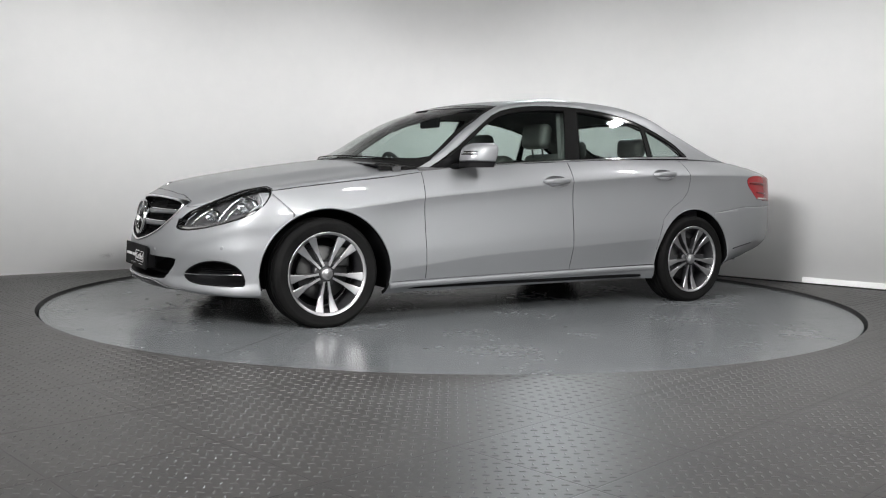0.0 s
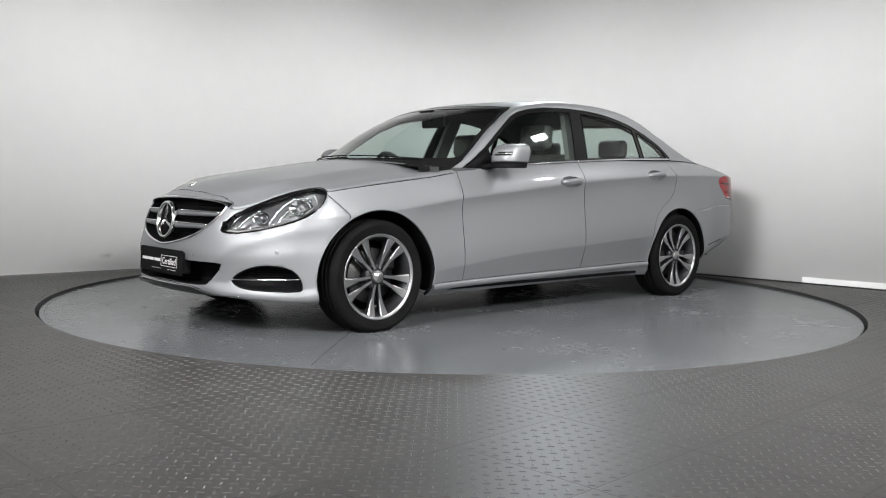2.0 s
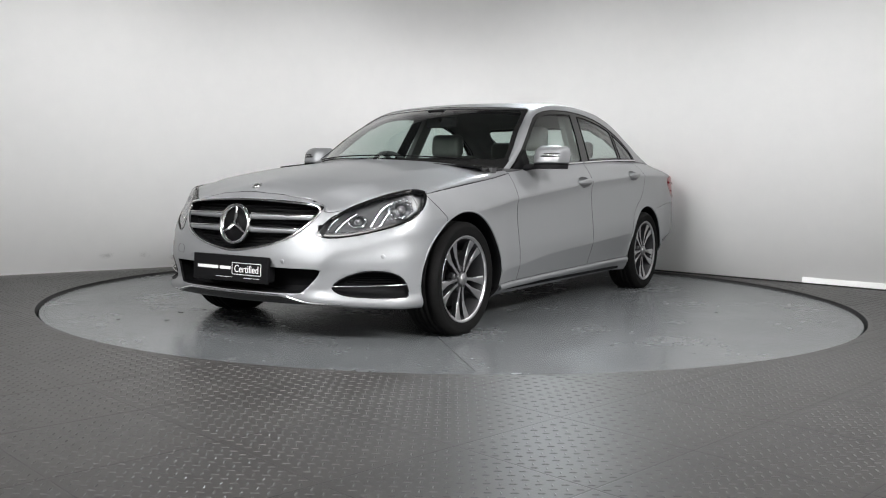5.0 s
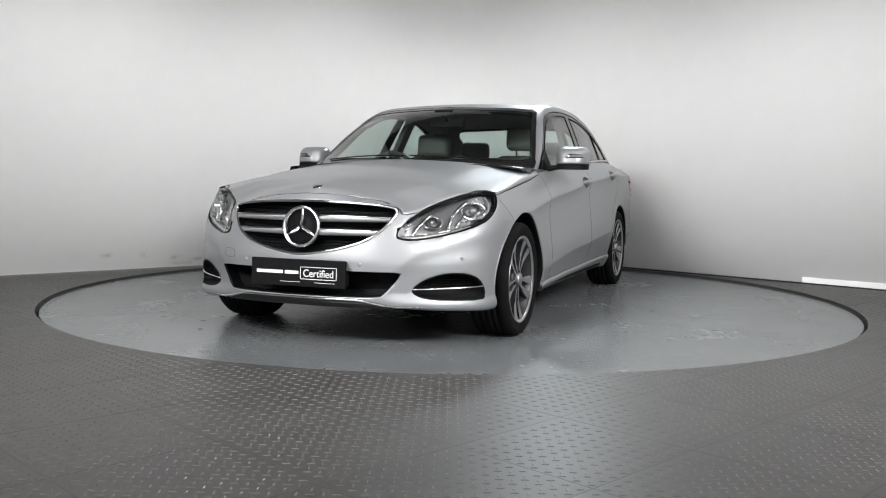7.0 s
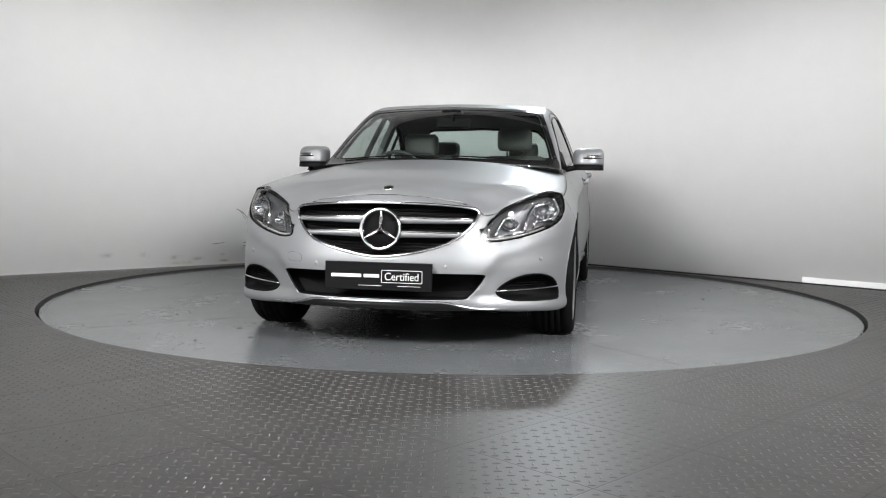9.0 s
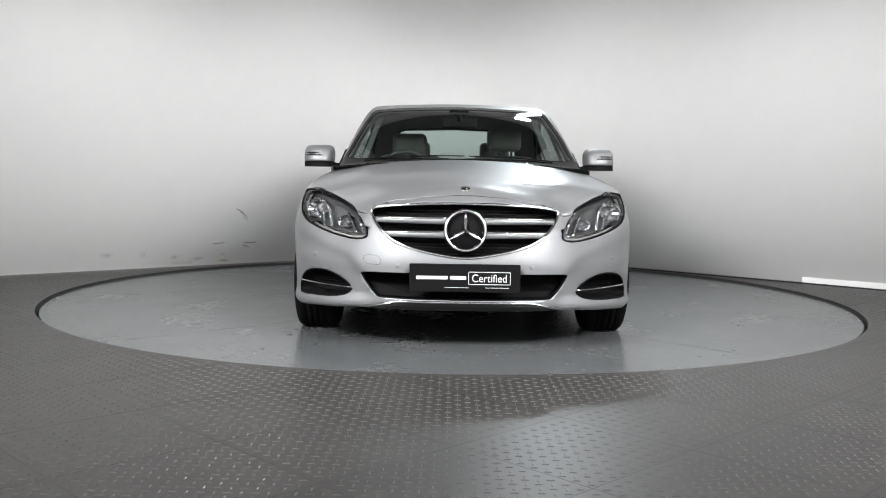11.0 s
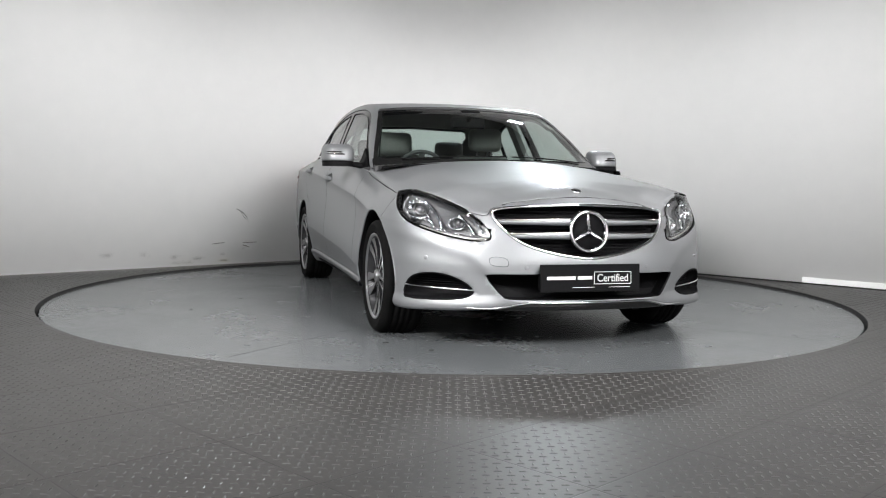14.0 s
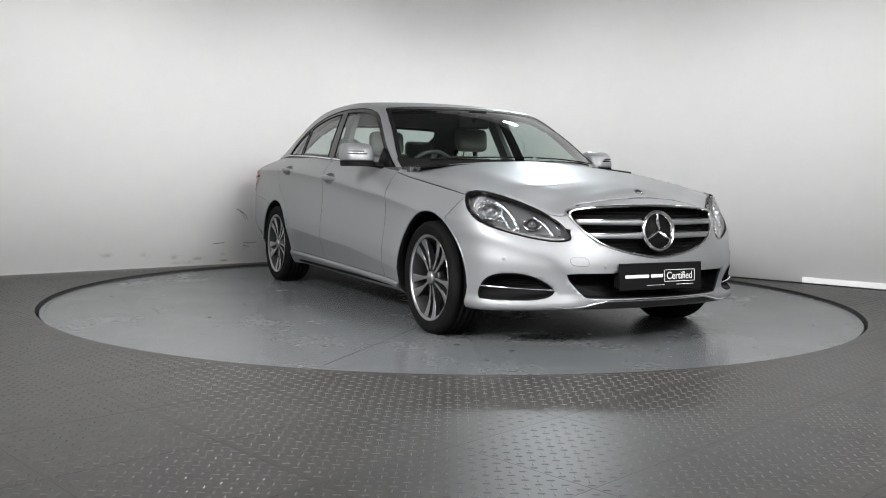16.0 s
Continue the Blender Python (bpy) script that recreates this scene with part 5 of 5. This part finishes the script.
# ---- head lamps ----
def head_lamps():
    seal = panel(sheet[2].copy(), 0.0, 0.02, 0.002)
    lens = panel(sheet[3].copy(), 0.0, 0.004, 0.003)
    lamps = pair("head_lamp", seal, GLOSS, "clear head lamp with chrome reflectors")
    pair("lamp_lens", lens, LENS, "clear lamp cover", lamps)
    tub = panel(sheet[3].copy(), 0.0, 0.0)
    tub.normal_update()
    for v in tub.verts:
        v.co -= Vector((0.72, 0.60, 0.0)) * 0.075
    rim = [e for e in tub.edges if e.is_boundary]
    ext = bmesh.ops.extrude_edge_only(tub, edges=rim)
    for g in ext["geom"]:
        if isinstance(g, bmesh.types.BMVert):
            g.co += Vector((0.72, 0.60, 0.0)) * 0.066
    pair("lamp_housing", tub, BEZEL, "dark grey lamp housing", lamps)
    src = sheet[3]
    src.normal_update()
    cand = [(f.calc_center_median(), f.normal.copy()) for f in src.faces]

    def at(a, z, push):
        best = min(cand, key=lambda q: (q[0].dot(OBLIQUE[0]) - a) ** 2 + (q[0].z - z) ** 2)
        p = best[0] + OBLIQUE[0] * (a - best[0].dot(OBLIQUE[0]))
        p.z = z
        return p - Vector((0.72, 0.60, 0)) * push
    turn = Matrix.Rotation(radians(-62), 4, "Z")
    for a, z, r in ((-0.725, 0.690, 0.046), (-0.945, 0.628, 0.034)):
        c = at(a, z, 0.055)
        bowl = lathe([(0.30 * r, -0.035), (0.42 * r, -0.02), (0.7 * r, 0.0), (0.95 * r, 0.018), (1.05 * r, 0.026), (1.12 * r, 0.024), (1.12 * r, 0.0)], 36)
        bmesh.ops.transform(bowl, matrix=Matrix.Translation(c) @ turn @ Matrix.Diagonal((1.3, 1.0, 0.85, 1.0)), verts=bowl.verts)
        bowls = pair("reflector", bowl, MIRRORED, "chrome reflector bowl", lamps)
        ball = lathe([(0.0, 0.018), (0.2 * r, 0.016), (0.36 * r, 0.010), (0.45 * r, 0.0), (0.47 * r, -0.012), (0.52 * r, -0.012), (0.52 * r, -0.03)], 28)
        bmesh.ops.transform(ball, matrix=Matrix.Translation(c) @ turn, verts=ball.verts)
        pair("projector", ball, BEZEL, "clear projector lens", lamps)
    # faceted side reflector, light blades and bead row
    for pts, r, m, nm in (([(-0.885, 0.598), (-0.868, 0.63), (-0.84, 0.67), (-0.80, 0.708), (-0.755, 0.735)], 0.009, MIRRORED, "light_blade"),
                          ([(-0.84, 0.603), (-0.815, 0.64), (-0.785, 0.675)], 0.006, MIRRORED, "light_blade"),
                          ([(-1.06, 0.573), (-1.04, 0.60), (-1.0, 0.635), (-0.95, 0.667)], 0.008, MIRRORED, "light_blade"),
                          ([(-1.10, 0.585), (-1.085, 0.61), (-1.05, 0.64)], 0.004, MIRRORED, "light_blade"),
                          ([(-1.09, 0.632), (-1.03, 0.668), (-0.95, 0.706), (-0.85, 0.741), (-0.75, 0.771), (-0.66, 0.788)], 0.011, GLOSS, "brow"),
                          ([(-0.66, 0.76), (-0.64, 0.72), (-0.65, 0.69), (-0.70, 0.65)], 0.006, BEZEL, "rear_edge"),
                          ([(-1.12, 0.558), (-1.05, 0.555), (-0.95, 0.567), (-0.85, 0.587), (-0.76, 0.613)], 0.006, AMBER, "bead_strip"),
                          ([(-1.10, 0.571), (-1.02, 0.572), (-0.93, 0.584), (-0.84, 0.603)], 0.0025, CHROME, "chrome_line")):
        path = []
        f = hermite(range(len(pts)), np.array(pts))
        for t in np.linspace(0, len(pts) - 1, 22).tolist():
            a, z = f(t)
            path.append(at(float(a), float(z), 0.022))
        sm = [path[0]] + [(path[i - 1] + path[i] * 2 + path[i + 1]) / 4 for i in range(1, len(path) - 1)] + [path[-1]]
        pair(nm, tube(sm, r, 8), m, "", lamps)
    for k in range(14):
        a, z = ((-0.80 + 0.018 * k, 0.745 - 0.008 * abs(k - 5)) if k < 8 else (-0.80 + 0.022 * (k - 8), 0.638 + 0.004 * (k - 8)))
        b = box((-0.005, -0.004, -0.006), (0.005, 0.004, 0.006), 0.001)
        bmesh.ops.transform(b, matrix=Matrix.Translation(at(a, z, 0.03)) @ turn, verts=b.verts)
        pair("light_facet", b, MIRRORED, "", lamps)


head_lamps()


# ---- interior ----
def cushion(lo, hi, bevel, tilt=0.0, about=None):
    bm = box(lo, hi)
    bmesh.ops.bevel(bm, geom=list(bm.edges), offset=bevel, segments=4, profile=0.5, affect="EDGES")
    if tilt:
        bmesh.ops.rotate(bm, cent=about or lo, matrix=Matrix.Rotation(radians(tilt), 3, "Y"), verts=bm.verts)
    return bm


def interior():
    floor_pan = merge([box((-2.0, -0.84, 0.28), (0.98, 0.84, 0.33)), box((0.92, -0.82, 0.33), (0.97, 0.82, 0.93)), box((-2.0, -0.75, 0.33), (-1.72, 0.75, 1.0))])
    cab = part("cabin_floor", floor_pan, DARKTRIM, CAR, "dark cabin floor and bulkheads", False)
    for sg in (1, -1):
        bm = box((-1.6, min(sg * 0.78, sg * 0.82), 0.3), (0.80, max(sg * 0.78, sg * 0.82), 0.93), 0.01)
        part("door_card", bm, DARKTRIM, cab, "dark door lining")
    rows = []
    for y in np.linspace(-0.76, 0.76, 40).tolist():
        hump = 0.030 * math.exp(-((y + 0.37) / 0.17) ** 4)
        d = 0.30 * y * y
        rows.append([(0.98 - d, y, 0.93), (0.88 - d, y, 0.962), (0.66, y, 0.972 + hump * 0.5), (0.52, y, 0.965 + hump), (0.46, y, 0.94 + hump), (0.43, y, 0.84), (0.50, y, 0.70), (0.75, y, 0.55)])
    bm = grid_mesh(rows)
    bmesh.ops.recalc_face_normals(bm, faces=bm.faces)
    part("dashboard", bm, DARKTRIM, CAR, "dark dashboard with instrument hood")
    rim = lathe([(0.178 + 0.014 * math.cos(a), 0.014 * math.sin(a)) for a in np.linspace(0, 2 * math.pi, 11)[:-1].tolist()] + [(0.192, 0.0)], 48, "z")
    spokes = merge([box((-0.175, -0.018, -0.008), (0.175, 0.018, 0.008), 0.005), box((-0.02, -0.175, -0.008), (0.02, 0.0, 0.008), 0.005), lathe([(0.0, 0.02), (0.06, 0.015), (0.07, -0.01), (0.0, -0.02)], 24, "z")])
    st = part("steering_wheel", merge([rim, spokes]), DARKTRIM, CAR, "dark leather steering wheel")
    st.matrix_basis = pose(0.33, -0.37, 0.885, 0, -66, 0) @ pose(0, 0, 0, 0, 0, 90)
    for sg in (1, -1):
        y0 = 0.37 * sg
        seat = part("front_seat", cushion((-0.35, y0 - 0.26, 0.42), (0.20, y0 + 0.26, 0.60), 0.06), LEATHER, CAR, "pale grey leather front seat")
        part("backrest", cushion((-0.46, y0 - 0.25, 0.52), (-0.32, y0 + 0.25, 1.085), 0.06, -16, (-0.35, y0, 0.5)), LEATHER, seat)
        dz = -0.025 if sg > 0 else -0.075
        part("headrest", cushion((-0.475, y0 - 0.135, 1.115 + dz), (-0.37, y0 + 0.135, 1.295 + dz), 0.045, -4, (-0.4, y0, 1.2 + dz)), LEATHER, seat)
        for dy in (-0.06, 0.06):
            part("headrest_post", tube([(-0.44, y0 + dy, 1.03), (-0.425, y0 + dy, 1.14)], 0.007, 8), CHROME, seat)
    bench = part("rear_seat", cushion((-1.30, -0.70, 0.40), (-0.75, 0.70, 0.60), 0.06), LEATHER, CAR, "pale grey leather rear bench")
    part("backrest", cushion((-1.42, -0.70, 0.5), (-1.28, 0.70, 1.04), 0.06, -14, (-1.25, 0, 0.5)), LEATHER, bench)
    for y0 in (0.35, -0.35):
        part("headrest", cushion((-1.40, y0 - 0.13, 1.05), (-1.30, y0 + 0.13, 1.20), 0.045), LEATHER, bench)
    part("parcel_shelf", box((-2.0, -0.70, 1.0), (-1.45, 0.70, 1.03), 0.01), DARKTRIM, CAR, "dark parcel shelf")
    part("cabin_mirror", cushion((0.24, -0.12, 1.225), (0.275, 0.13, 1.30), 0.016), BLACK, CAR, "black interior mirror")
    bm = merge([tube([(0.27, 0, 1.28), (0.33, 0, 1.315)], 0.015, 8), cushion((0.20, -0.07, 1.315), (0.34, 0.07, 1.345), 0.012)])
    part("mirror_stalk", bm, BLACK, CAR)
    # lining: the roof sheet drawn inwards
    lin = bmesh.new()
    lin.from_mesh(roof.data)
    bmesh.ops.delete(lin, geom=[f for f in lin.faces if f.calc_center_median().x < -1.95], context="FACES")
    lin.normal_update()
    for v in lin.verts:
        v.co -= Vector((0, 0.03 * v.co.y / 0.7, 0.028 if v.co.z > 1.25 else 0.012))
    part("roof_lining", lin, LINER, CAR, "grey cloth roof lining")
    for sg in (1, -1):
        rows = []
        for z in np.linspace(0.92, 1.35, 9).tolist():
            y = 0.80 - 0.38 * (z - 0.92) - 0.02
            x = -0.345 - 0.2 * (z - 0.92)
            rows.append([(x, sg * y, z), (x, sg * (y - 0.04), z), (x - 0.12, sg * (y - 0.04), z), (x - 0.12, sg * y, z)])
        bm = grid_mesh(rows, close_v=True)
        bmesh.ops.recalc_face_normals(bm, faces=bm.faces)
        part("inner_pillar", bm, LINER, CAR, "", False)


interior()
# wiper arms
for y0, y1 in ((-0.62, 0.02), (0.05, 0.60)):
    pts = []
    for t in np.linspace(0, 1, 14).tolist():
        y = y0 + (y1 - y0) * t
        x = 1.065 - 0.5 * y * y - 0.035
        pts.append((x, y, float(roof_z(x, y)) + 0.006))
    part("wiper", tube(pts, 0.0042, 6), BLACK, CAR, "black wiper arm")


def motions():
    rows_car, rows_table = [], []
    for k in range(17):
        a = TURN0 + RATE * k
        c, s = math.cos(radians(a)), math.sin(radians(a))
        rows_car.append((float(k), pose(CAR_X * c - CAR_Y * s, CAR_X * s + CAR_Y * c, 0, 0, 0, a)))
        rows_table.append((float(k), pose(0, 0, PLATTER_Z, 0, 0, a)))
    walk(CAR, rows_car)
    walk(PLATTER_OB, rows_table)


motions()
